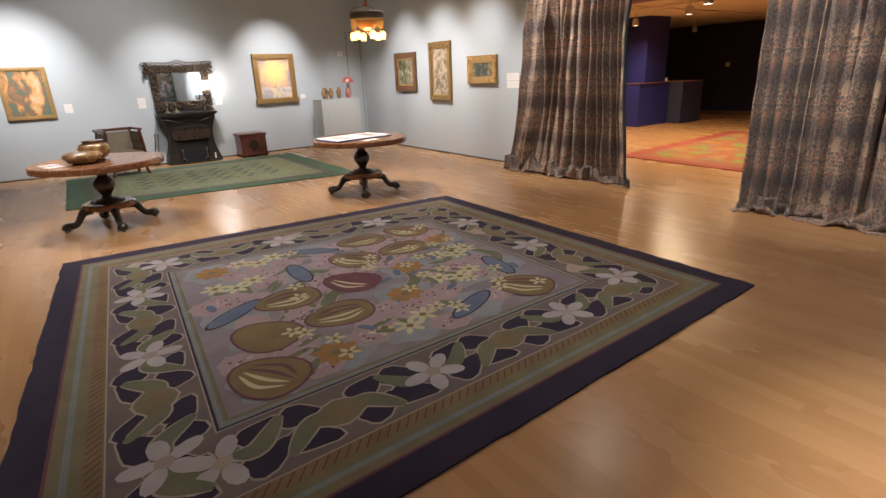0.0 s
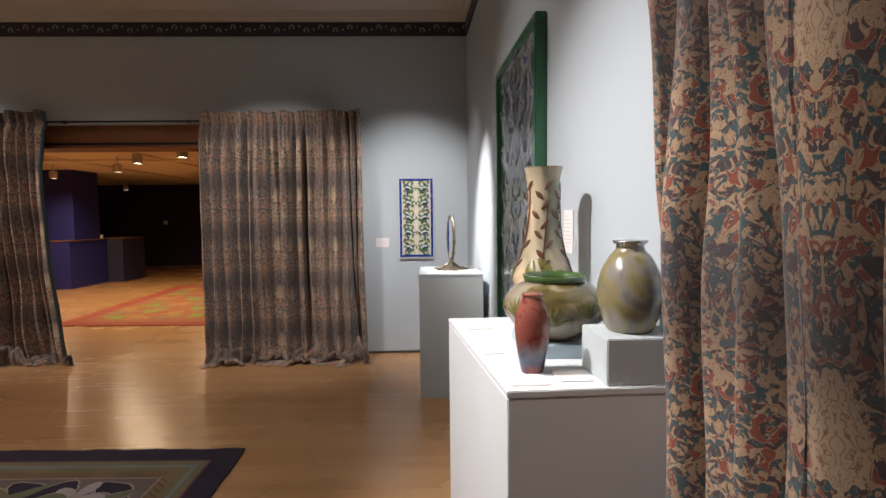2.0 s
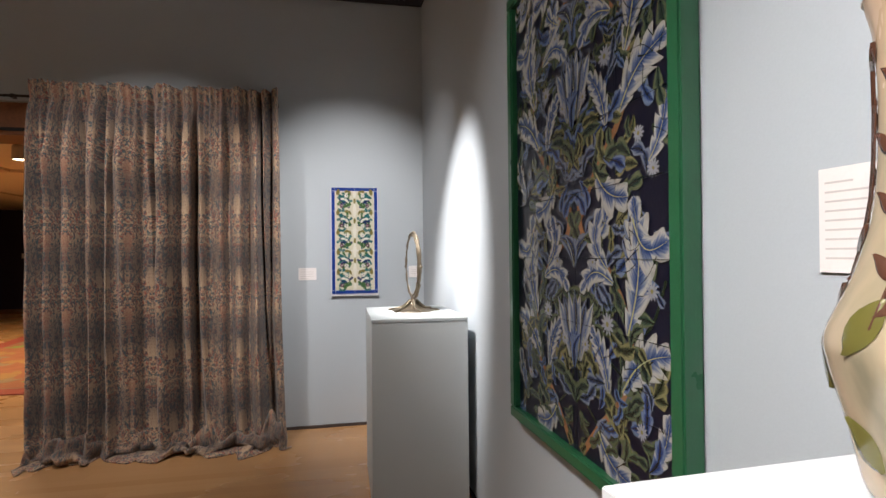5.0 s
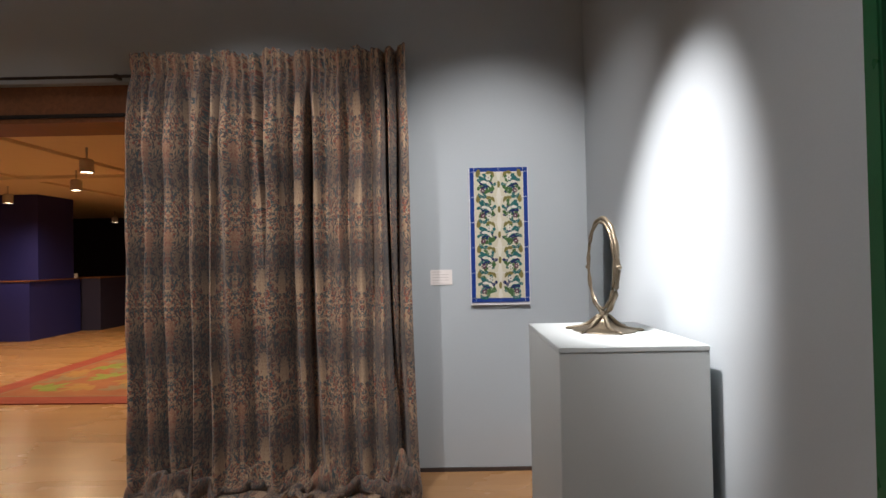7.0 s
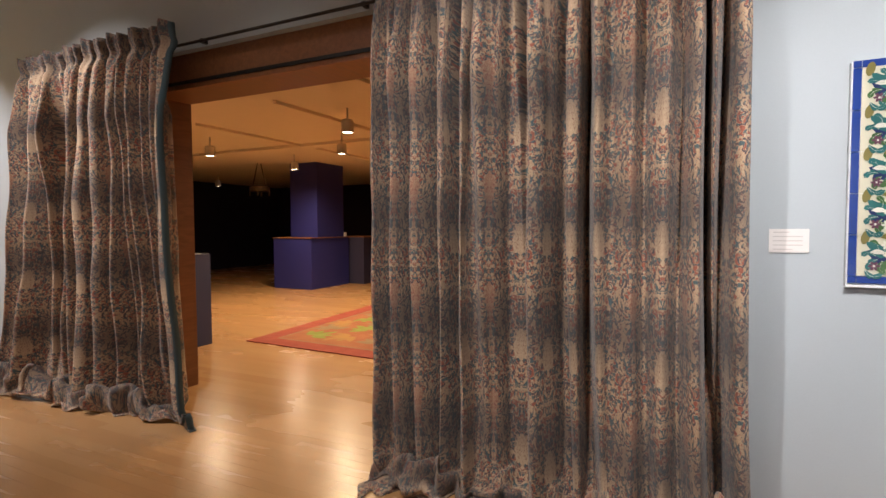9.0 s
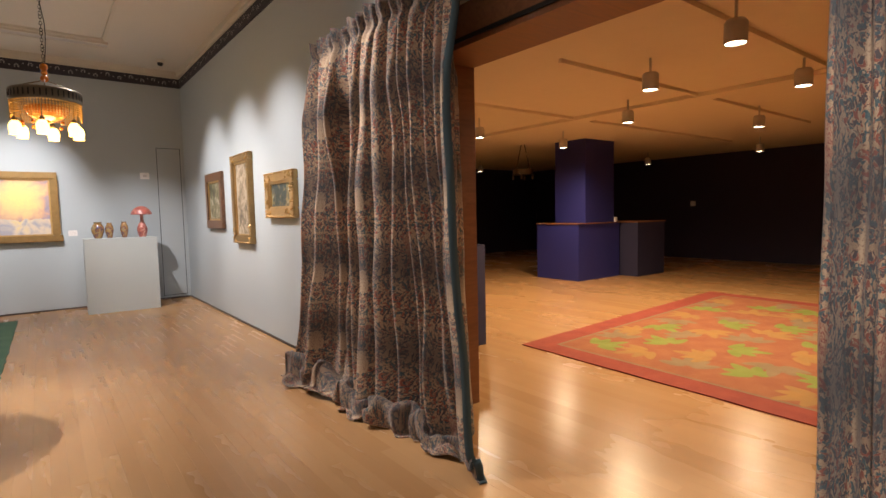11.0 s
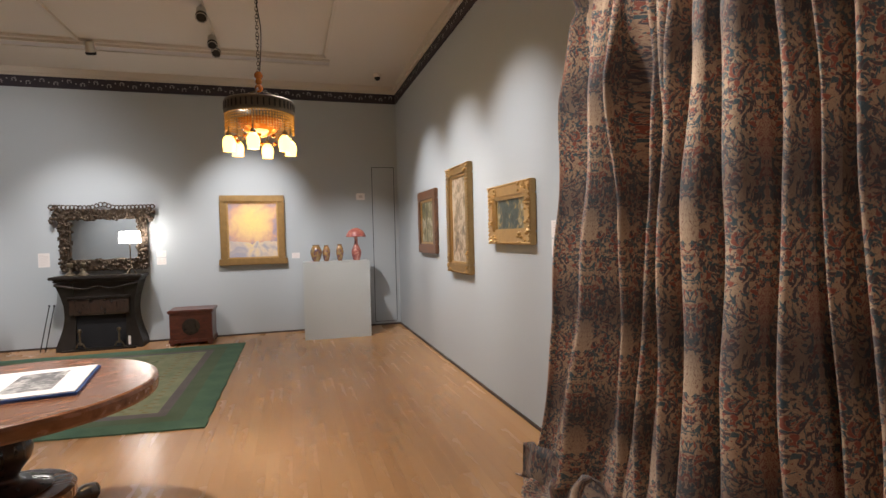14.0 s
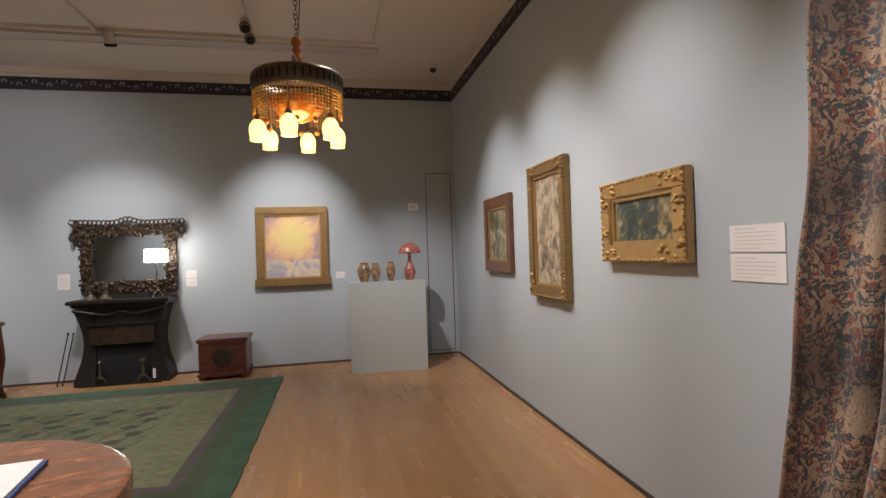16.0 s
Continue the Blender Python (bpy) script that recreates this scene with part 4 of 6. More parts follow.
jar = vessel("jar", "smoky etched glass jar with a narrow neck", (2.385, -0.955, jar_top), curve_profile([(0.048, 0), (0.060, 0.006), (0.078, 0.05), (0.086, 0.095), (0.079, 0.150), (0.058, 0.195), (0.042, 0.213), (0.037, 0.222)]), JARGLASS,
       [("neck", [(0.037, 0.221), (0.036, 0.232), (0.045, 0.237), (0.046, 0.243), (0.034, 0.244)], SILVER), ("foot", [(0.048, 0.0), (0.056, 0.002), (0.062, 0.012), (0.058, 0.013)], DARKFOOT)])
skewed(jar)
riser = group("riser_block", "low pale blue block under the bowl", "riser")
part("block", abox(2.545, 2.81, -0.985, -0.72, PT, PT + 0.04, 0.003), BLUEBLOCK, riser)
skewed(riser)
bowl = vessel("bowl", "wide olive cameo glass bowl with a green rim", (2.68, -0.835, PT + 0.04), curve_profile([(0.075, 0), (0.088, 0.004), (0.135, 0.035), (0.166, 0.085), (0.160, 0.125), (0.125, 0.155), (0.100, 0.166), (0.098, 0.168)]), CAMEO,
              [("rim", [(0.098, 0.166), (0.103, 0.170), (0.107, 0.186), (0.100, 0.187), (0.094, 0.170), (0.090, 0.14), (0.06, 0.10)], GREENRIM), ("foot", [(0.075, 0.0), (0.092, 0.001), (0.094, 0.008), (0.086, 0.010)], BRONZE)])
tall = vessel("tall_vase", "tall peach cameo glass vase with brown sprays", (3.05, -0.895, PT), curve_profile([(0.052, 0), (0.060, 0.01), (0.072, 0.06), (0.086, 0.11), (0.088, 0.14), (0.066, 0.19), (0.050, 0.25), (0.045, 0.32), (0.047, 0.39), (0.054, 0.425), (0.056, 0.43), (0.048, 0.428)]), TALL)


tall.scale = (1.35, 1.35, 1.44)
bowl.scale = (0.97, 0.97, 1.08)
skewed(tall)
skewed(bowl)


def relief(root, radius_at, items, mat, name):
    """Raised leaf shapes wrapped on a turned vessel: (angle, height, length, width, tilt)."""
    bm = bmesh.new()
    for ang, z, ln, wd, tilt in items:
        for k in range(1):
            rows = []
            for i in range(7):
                t = i / 6
                w = wd * math.sin(math.pi * (0.04 + 0.92 * t))
                zz = z + ln * t * math.cos(tilt)
                da = ln * t * math.sin(tilt)
                row = []
                for s, lift in ((-1, 0.001), (0, 0.0045), (1, 0.001)):
                    z2 = zz + s * w * math.sin(tilt) * -1
                    r = radius_at(z2) + lift
                    a = ang + (da + s * w * math.cos(tilt)) / max(r, 0.02)
                    row.append(bm.verts.new((r * math.cos(a), r * math.sin(a), z2)))
                rows.append(row)
            for a, b in zip(rows, rows[1:]):
                for q in range(2):
                    bm.faces.new((a[q], a[q + 1], b[q + 1], b[q]))
    part(name, bm, mat, root, smooth=True, kind="stuff")


def radius_fn(pts):
    pr = curve_profile(pts)
    def fn(z):
        for (r0, z0), (r1, z1) in zip(pr, pr[1:]):
            if z0 <= z <= z1:
                return r0 + (r1 - r0) * (z - z0) / max(1e-6, z1 - z0)
        return pr[-1][0] if z > pr[-1][1] else pr[0][0]
    return fn


rnd = random.Random(2)
rt = radius_fn([(0.052, 0), (0.060, 0.01), (0.072, 0.06), (0.086, 0.11), (0.088, 0.14), (0.066, 0.19), (0.050, 0.25), (0.045, 0.32), (0.047, 0.39), (0.054, 0.425)])
sprays = []
for k in range(5):
    a = k * 1.257 + 0.3
    for j in range(9):
        z = 0.16 + 0.026 * j
        sprays.append((a + 0.16 * math.sin(j), z, 0.034, 0.007, (-1) ** j * 0.8))
    sprays.append((a, 0.15, 0.22, 0.0025, 0.1))
relief(tall, rt, sprays, BROWNCAM, "spray_relief")
relief(tall, rt, [(rnd.uniform(0, 6.28), rnd.uniform(0.03, 0.14), rnd.uniform(0.04, 0.07), 0.016, rnd.uniform(-1, 1)) for _ in range(26)], OLIVECAM, "leaf_relief")
rb = radius_fn([(0.075, 0), (0.088, 0.004), (0.135, 0.035), (0.166, 0.085), (0.160, 0.125), (0.125, 0.155), (0.100, 0.166)])
fans = []
for k in range(9):
    a, z = k * 0.70, 0.055 + 0.02 * (k % 2)
    for j in range(7):
        fans.append((a, z, 0.060, 0.006, (j - 3) * 0.40))
relief(bowl, rb, fans, OLIVECAM, "fan_leaf_relief")


def card(name, label, corners, z, lines=2):
    """A small printed card lying flat or leaning."""
    root = group(name, label, "label")
    bm = bmesh.new()
    lo = [bm.verts.new((x, y, z)) for x, y in corners]
    hi = [bm.verts.new((x, y, z + 0.003)) for x, y in corners]
    for i in range(4):
        bm.faces.new((lo[i], lo[(i + 1) % 4], hi[(i + 1) % 4], hi[i]))
    bm.faces.new(hi)
    bm.faces.new(lo[::-1])
    part("sheet", bm, PAPER, root)
    return root


for x, y, w, d in ((2.31, -0.72, 0.09, 0.10), (2.33, -0.84, 0.10, 0.09), (2.62, -0.66, 0.13, 0.065), (2.98, -0.68, 0.10, 0.09)):
    skewed(card("label_card", "white printed card on the plinth top", [(x, y), (x + w, y), (x + w, y + d), (x, y + d)], PT))

# ---- wall labels ----


def wall_label(at, n, w, h, label="small white printed wall label"):
    """A card on a wall; n is the way that it faces: -x, -y or +y."""
    root = group("wall_label", label, "label", "wall labels", at=at, rz={"-x": -90, "-y": 0, "+y": 180}[n])
    part("card", abox(-w / 2, w / 2, -0.006, 0, -h / 2, h / 2, 0.001), PAPER, root)
    k = max(3, int(h / 0.02))
    for i in range(k):
        z = h * 0.36 - i * h * 0.72 / (k - 1)
        wl = w * (0.40 if i == 0 else 0.74 if i < k - 1 else 0.5)
        part("text_line", abox(-w * 0.40, -w * 0.40 + wl, -0.0068, -0.006, z - 0.0018, z + 0.0018), INK, root)
    return root


wall_label((EAST, 0.0, 1.325), "-x", 0.15, 0.105)
for z in (1.52, 1.39):
    wall_label((EAST, 6.17, z), "-x", 0.30, 0.12, "pink-white printed wall label in a pair")
wall_label((2.03, NORTH, 1.27), "-y", 0.14, 0.20)
wall_label((3.53, NORTH, 1.31), "-y", 0.13, 0.10)
wall_label((3.53, NORTH, 1.20), "-y", 0.13, 0.10)
wall_label((5.47, NORTH, 1.22), "-y", 0.12, 0.09)
wall_label((0.78, NORTH, 1.25), "-y", 0.13, 0.16)
skewed(wall_label((3.30, SOUTH, 1.55), "+y", 0.13, 0.19))

# ---- tile panel of acanthus leaves ----


def acanthus_panel():
    x0, x1, z0, z1 = 3.67, 4.84, 0.75, 2.65
    root = group("tile_panel", "tall green-framed tile panel painted with curling leaves", "tile panel")
    y0, yf = SOUTH, SOUTH + 0.062
    w = 0.05
    for a, b, c, d in ((x0, x1, z0, z0 + w), (x0, x1, z1 - w, z1), (x0, x0 + w, z0 + w, z1 - w), (x1 - w, x1, z0 + w, z1 - w)):
        part("frame_bar", abox(a, b, y0, yf, c, d, 0.006), GREENFRAME, root)
    TILE = plain("navy_glazed_tile", (0.006, 0.007, 0.018), 0.3, vary=0.3)
    P = {"pale": leaf_glaze("leaf_pale_glaze", (0.02, 0.045, 0.14), (0.11, 0.14, 0.22), (0.36, 0.355, 0.33)), "blue": leaf_glaze("leaf_blue_glaze", (0.008, 0.015, 0.06), (0.03, 0.055, 0.15), (0.12, 0.16, 0.25)),
         "vein": plain("vein_yellow_glaze", (0.30, 0.29, 0.16), 0.2), "stem": plain("stem_tan_glaze", (0.25, 0.125, 0.062), 0.2, vary=0.35, scale=25), "green": leaf_glaze("leaf_green_glaze", (0.008, 0.018, 0.018), (0.03, 0.05, 0.035), (0.10, 0.115, 0.065)), "olive": leaf_glaze("leaf_olive_glaze", (0.012, 0.02, 0.012), (0.055, 0.06, 0.03), (0.19, 0.175, 0.085)),
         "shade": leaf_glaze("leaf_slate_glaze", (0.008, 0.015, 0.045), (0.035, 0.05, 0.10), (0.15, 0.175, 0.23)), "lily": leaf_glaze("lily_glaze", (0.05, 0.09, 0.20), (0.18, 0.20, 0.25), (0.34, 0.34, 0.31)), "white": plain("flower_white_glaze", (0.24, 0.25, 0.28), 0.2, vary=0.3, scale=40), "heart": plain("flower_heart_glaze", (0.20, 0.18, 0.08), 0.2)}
    W, Hh = x1 - x0 - 2 * w, z1 - z0 - 2 * w
    nx, nz = 4, 8
    yb = SOUTH + 0.034
    tw, th = W / nx, Hh / nz
    tile = part("tile", abox(-tw / 2 + 0.0006, tw / 2 - 0.0006, -0.012, 0, -th / 2 + 0.0006, th / 2 - 0.0006, 0.0012), TILE, root)
    me = tile.data
    tile.location = (x0 + w + tw / 2, yb, z0 + w + th / 2)
    for i in range(nx):
        for j in range(nz):
            if i or j:
                o = new("tile", me)
                o.parent = root
                o.location = (x0 + w + tw * (i + 0.5), yb, z0 + w + th * (j + 0.5))
    part("backing", abox(x0 + w, x1 - w, y0, yb - 0.0125, z0 + w, z1 - w), PAPER, root)
    F = Flat(lambda a, b: (x1 - w - a * W, yb, z0 + w + b * W), (0, 1, 0))
    top = Hh / W
    lim = lambda p: (min(max(p[0], 0.01), 0.99), min(max(p[1], 0.01), top - 0.01))
    rnd = random.Random(12)
    # each element is drawn with its mirror image about the middle
    def both(fn):
        fn(lambda p: lim(p))
        fn(lambda p: lim((1 - p[0], p[1])))

    def leaf(a, b, bend, width, lobes=4, key="pale", lift=0.003):
        def draw(m):
            sgn = 1 if m((0.2, 0.5))[0] < 0.5 else -1
            F.leaf(key, "vein" if key == "pale" else "olive", m(a), m(b), bend * sgn, width, lobes, lift)
        both(draw)

    def stem(pts, wd, key="stem", lift=0.0018):
        def draw(m):
            q = [(p.x, p.y) for p in smooth_pts([(*m(p), 0) for p in pts], 7)]
            F.strip(key, q, wd, lift)
        both(draw)

    def dot(c, r, lift=0.0052):
        both(lambda m: F.flower("white", m(c), r, 11, lift, 0, "heart", 0.24))

    for base in (0.0, 0.78, 1.56):
        stem([(0.46, base - 0.02), (0.36, base + 0.12), (0.22, base + 0.26), (0.19, base + 0.42), (0.28, base + 0.58), (0.44, base + 0.70), (0.47, base + 0.80)], 0.024)
        stem([(0.20, base + 0.40), (0.10, base + 0.46), (0.04, base + 0.58)], 0.010, "olive")
        stem([(0.23, base + 0.30), (0.33, base + 0.36), (0.36, base + 0.46), (0.28, base + 0.47)], 0.008, "olive")
        stem([(0.36, base + 0.12), (0.46, base + 0.20), (0.49, base + 0.30)], 0.009, "olive")
        for a, b, bend, wd, lobes in (((0.23, 0.26), (0.02, 0.40), -0.12, 0.088, 5), ((0.36, 0.11), (0.19, 0.02), 0.15, 0.08, 3), ((0.20, 0.42), (0.17, 0.80), 0.10, 0.09, 6), ((0.30, 0.24), (0.40, 0.42), 0.10, 0.055, 6),
                                      ((0.27, 0.56), (0.46, 0.52), 0.25, 0.055, 5), ((0.17, 0.74), (0.02, 0.68), 0.35, 0.08, 3), ((0.30, 0.60), (0.33, 0.78), -0.28, 0.06, 4), ((0.10, 0.10), (0.03, 0.26), 0.1, 0.05, 3), ((0.40, 0.66), (0.30, 0.86), 0.2, 0.05, 4)):
            leaf((a[0], a[1] + base), (b[0], b[1] + base), bend, wd * 0.78, lobes)
        for k in range(120):
            a = (rnd.uniform(0.05, 0.48), base + rnd.uniform(0.02, 0.76))
            t = rnd.uniform(0, 6.28)
            ln = rnd.uniform(0.06, 0.13)
            leaf(a, (a[0] + ln * math.cos(t), a[1] + ln * math.sin(t)), rnd.uniform(-0.3, 0.3), ln * 0.24, 2, ("green", "olive", "shade", "green", "blue")[k % 5], 0.0024)
        for c, r in (((0.30, 0.44), 0.034), ((0.09, 0.55), 0.026), ((0.38, 0.62), 0.024), ((0.43, 0.36), 0.024), ((0.14, 0.18), 0.024), ((0.08, 0.86), 0.026)):
            dot((c[0], c[1] + base), r)
        # central lily
        for k in range(-3, 4):
            a = (0.5 + 0.012 * k, base + 0.30)
            b = (0.5 + 0.040 * k, base + 0.53 - 0.012 * abs(k))
            F.leaf("lily" if k % 2 else "shade", "vein", lim(a), lim(b), 0.05 * (1 if k > 0 else -1), 0.026, 1, 0.0045 + 0.0003 * (3 - abs(k)))
        for k in (-2, -1, 0, 1, 2):
            F.leaf("blue", "shade", lim((0.5, base + 0.27)), lim((0.5 + 0.022 * k, base + 0.41 - 0.01 * abs(k))), 0.1 * k, 0.02, 1, 0.0066)
        for k in range(-2, 3):
            if k:
                F.leaf("green", "olive", lim((0.5, base + 0.16)), lim((0.5 + 0.085 * k, base + 0.21 + 0.02 * abs(k))), 0.2 * (1 if k > 0 else -1), 0.03, 2, 0.003)
                F.leaf("shade", "vein", lim((0.5, base + 0.60)), lim((0.5 + 0.055 * k, base + 0.70)), 0.2 * (1 if k > 0 else -1), 0.026, 1, 0.003)
    for a in (1, 2, 3):
        F.strip("green", [(a / 4, 0.0), (a / 4, top / 2), (a / 4, top)], 0.0012, 0.0068)
    for b in range(1, nz):
        F.strip("green", [(0, b * top / nz), (0.5, b * top / nz), (1, b * top / nz)], 0.0014, 0.0068)
    F.finish(P, root, {"pale": "pale_leaf_painting", "stem": "stem_painting", "white": "flower_painting"})
    return root


skewed(acanthus_panel())


def small_panel():
    y0, y1, z0, z1 = -0.60, -0.205, 1.15, 2.07
    root = group("tile_panel", "narrow blue-bordered tile panel with mirrored foliage", "tile panel")
    yc, W, Hh = (y0 + y1) / 2, y1 - y0, z1 - z0
    xf = EAST - 0.035
    part("tray", abox(xf + 0.006, EAST, y0 - 0.004, y1 + 0.004, z0 - 0.02, z1, 0.003), SHELF_WHITE, root)
    CREAMT = plain("cream_glazed_tile", (0.60, 0.57, 0.44), 0.15, vary=0.06, coat=0.4)
    COB = plain("cobalt_glazed_tile", (0.02, 0.05, 0.24), 0.15, vary=0.3, coat=0.4)
    P = {"teal": plain("teal_glaze", (0.03, 0.13, 0.13), 0.15, vary=0.4, coat=0.4), "green": plain("green_glaze", (0.06, 0.13, 0.05), 0.15, vary=0.4, coat=0.4), "olive": plain("olive_glaze", (0.20, 0.17, 0.06), 0.15, vary=0.3), "plum": plain("plum_glaze", (0.12, 0.05, 0.08), 0.15), "white": plain("white_glaze", (0.68, 0.66, 0.58), 0.15), "ink": plain("ink_blue_glaze", (0.02, 0.03, 0.10), 0.15)}
    b = 0.030
    for k in range(5):
        for s in range(2):
            th, tw = (Hh - 2 * b) / 5, (W - 2 * b) / 2
            a0, c0 = y0 + b + s * tw, z0 + b + k * th
            part("tile", abox(xf, xf + 0.01, a0 + 0.0015, a0 + tw - 0.0015, c0 + 0.0015, c0 + th - 0.0015, 0.001), CREAMT, root)
    for k in range(5):
        th = (Hh - 2 * b) / 5
        for a0, a1 in ((y0, y0 + b), (y1 - b, y1)):
            part("border_tile", abox(xf, xf + 0.01, a0 + 0.001, a1 - 0.001, z0 + b + k * th + 0.0015, z0 + b + (k + 1) * th - 0.0015), COB, root)
    for c0, c1 in ((z0, z0 + b), (z1 - b, z1)):
        for a0, a1 in ((y0, y0 + b), (y0 + b, yc), (yc, y1 - b), (y1 - b, y1)):
            part("border_tile", abox(xf, xf + 0.01, a0 + 0.001, a1 - 0.001, c0 + 0.001, c1 - 0.001), COB, root)
    F = Flat(lambda a, c: (xf, yc + a, z0 + c), (-1, 0, 0))
    rnd = random.Random(6)
    th = (Hh - 2 * b) / 5
    for k in range(5):
        cz = b + (k + 0.5) * th
        for sg in (-1, 1):
            F.oval("ink", (sg * 0.088, cz), 0.042, 0.040, 0.4 * sg, 0.0012, 18, 0.25, 5)
            for q in range(7):
                w = q * 0.9 + 0.3 * k
                F.leaf(("teal", "green", "teal", "ink")[q % 4], "white", (sg * (0.085 + 0.02 * math.cos(w)), cz + 0.02 * math.sin(w)), (sg * (0.085 + 0.068 * math.cos(w)), cz + 0.078 * math.sin(w)), 0.25 * sg, 0.013, 2, 0.0016)
            F.oval("teal", (sg * 0.098, cz + 0.025), 0.042, 0.022, 0.7 * sg, 0.0020, 14, 0.2, 3)
            F.oval("green", (sg * 0.062, cz - 0.035), 0.040, 0.020, -0.6 * sg, 0.0022, 14, 0.2, 3)
            F.oval("olive", (sg * 0.140, cz + th / 2 - 0.01), 0.014, 0.032, 0.2 * sg, 0.0018, 12, 0.1, 2)
            F.flower("white", (sg * 0.070, cz + 0.045 * (-1) ** k), 0.020, 6, 0.0030, 0, "plum")
            F.flower("plum", (sg * 0.110, cz - 0.042), 0.020, 6, 0.0030, 0, "white")
            F.leaf("white", "olive", (sg * 0.05, cz - 0.02), (sg * 0.125, cz + 0.015), 0.2 * sg, 0.012, 2, 0.0028)
            F.leaf("olive", "green", (sg * 0.03, cz + 0.05), (sg * 0.09, cz + 0.075), 0.3 * sg, 0.014, 2, 0.0026)
            F.leaf("teal", "white", (sg * 0.14, cz - 0.06), (sg * 0.08, cz - 0.075), 0.3 * sg, 0.014, 2, 0.0026)
    zz = [b + t * (Hh - 2 * b) / 40 for t in range(41)]
    F.strip("white", [(0, z) for z in zz], lambda t: 0.020 + 0.014 * math.cos(t * 5 * 2 * math.pi), 0.0035)
    for k in range(5):
        cz = b + (k + 0.5) * th
        F.oval("olive", (0, cz), 0.010, 0.024, 0, 0.0042)
    F.finish(P, root, {"white": "white_ribbon", "teal": "teal_foliage", "green": "green_foliage", "olive": "olive_foliage"})


small_panel()


def standing_mirror():
    root = group("table_mirror", "oval bronze vanity mirror on a spreading root foot", "mirror", at=(6.00, -0.76, 1.115), rz=-78)
    root.scale = (1.1, 1.12, 0.97)
    part("foot", lathe(curve_profile([(0.13, 0), (0.125, 0.008), (0.07, 0.022), (0.03, 0.045), (0.018, 0.08), (0.016, 0.09)]), 28), BRONZE, root, smooth=True)
    for k in range(6):
        bm = bmesh.new()
        w = k * 1.047 + 0.3
        tube(bm, smooth_pts([(0.02 * math.cos(w), 0.02 * math.sin(w), 0.07), (0.08 * math.cos(w), 0.08 * math.sin(w), 0.02), (0.16 * math.cos(w + 0.2), 0.15 * math.sin(w + 0.2), 0.006)], 5), [0.010] * 6 + [0.008] * 4 + [0.004])
        part("root_foot", bm, BRONZE, root, smooth=True)
    for nm, r, mat in (("yoke", 0.010, BRONZE), ("frame", 0.008, BRONZE)):
        bm = bmesh.new()
        ra, rb = (0.118, 0.225) if nm == "yoke" else (0.100, 0.205)
        pts = [(0 if nm == "yoke" else -0.004, ra * math.sin(i * 2 * math.pi / 40), 0.31 - rb * math.cos(i * 2 * math.pi / 40)) for i in range(41)]
        tube(bm, pts, [r * (1 + 0.25 * math.sin(i * 1.9)) for i in range(41)])
        part(nm, bm, mat, root, smooth=True)
    bm = bmesh.new()
    for x in (-0.004, 0.004):
        bm.faces.new([bm.verts.new((x - 0.004, 0.096 * math.sin(i * 2 * math.pi / 40), 0.31 - 0.200 * math.cos(i * 2 * math.pi / 40))) for i in range(40)])
    part("glass", bm, MIRROR, root, "oval mirror glass")
    for s in (-1, 1):
        bm = bmesh.new()
        ball(bm, (0, s * 0.125, 0.30), 0.013)
        part("pivot_knob", bm, BRONZE, root, smooth=True)


standing_mirror()

# ---- framed paintings ----


def framed(label, at, n, w, h, fw, depth, mat, paint, carved=0, sill=0.0, category="painting"):
    root = group("framed_painting", label, category, "framed paintings", at=at, rz={"-x": -90, "-y": 0, "+y": 180}[n])
    def bar(a0, a1, c0, c1, nm="frame_bar"):
        bm = abox(a0, a1, -depth, 0, c0, c1, 0.008)
        part(nm, bm, mat, root)
    bar(-w / 2, w / 2, h / 2 - fw, h / 2)
    bar(-w / 2 - sill, w / 2 + sill, -h / 2, -h / 2 + fw)
    bar(-w / 2, -w / 2 + fw, -h / 2 + fw, h / 2 - fw)
    bar(w / 2 - fw, w / 2, -h / 2 + fw, h / 2 - fw)
    g = fw * 0.22
    iw, ih = w / 2 - fw, h / 2 - fw
    for a0, a1, c0, c1 in ((-iw, iw, ih - g, ih), (-iw, iw, -ih, -ih + g), (-iw, -iw + g, -ih + g, ih - g), (iw - g, iw, -ih + g, ih - g)):
        part("slip", abox(a0, a1, -depth * 0.75, -depth * 0.2, c0, c1, 0.003), GILT, root)
    ob = part("canvas", abox(-iw + g, iw - g, -depth * 0.45, -depth * 0.1, -ih + g, ih - g), paint, root)
    rnd = random.Random(int(w * 1000))
    if carved:
        for sx in (-1, 1):
            for sz in (-1, 1):
                bm = bmesh.new()
                for k in range(carved):
                    t = rnd.random()
                    cx = sx * (w / 2 - fw * rnd.uniform(0.15, 0.85) - (t * fw * 1.6 if k % 2 else 0))
                    cz = sz * (h / 2 - fw * rnd.uniform(0.15, 0.85) - (0 if k % 2 else t * fw * 1.6))
                    ball(bm, (cx, -depth, cz), fw * rnd.uniform(0.10, 0.22), 8, 0.8)
                part("corner_carving", bm, GILT, root, smooth=True, kind="stuff")
        bm = bmesh.new()
        k = int((2 * w + 2 * h) / 0.035)
        for i in range(k):
            t = i / k * (2 * w + 2 * h)
            if t < w:
                p = (t - w / 2, h / 2 - fw * 0.12)
            elif t < w + h:
                p = (w / 2 - fw * 0.12, h / 2 - (t - w))
            elif t < 2 * w + h:
                p = (w / 2 - (t - w - h), -h / 2 + fw * 0.12)
            else:
                p = (-w / 2 + fw * 0.12, -h / 2 + (t - 2 * w - h))
            ball(bm, (p[0], -depth, p[1]), 0.011, 6)
        part("beading", bm, mat, root, smooth=True, kind="stuff")
    return root


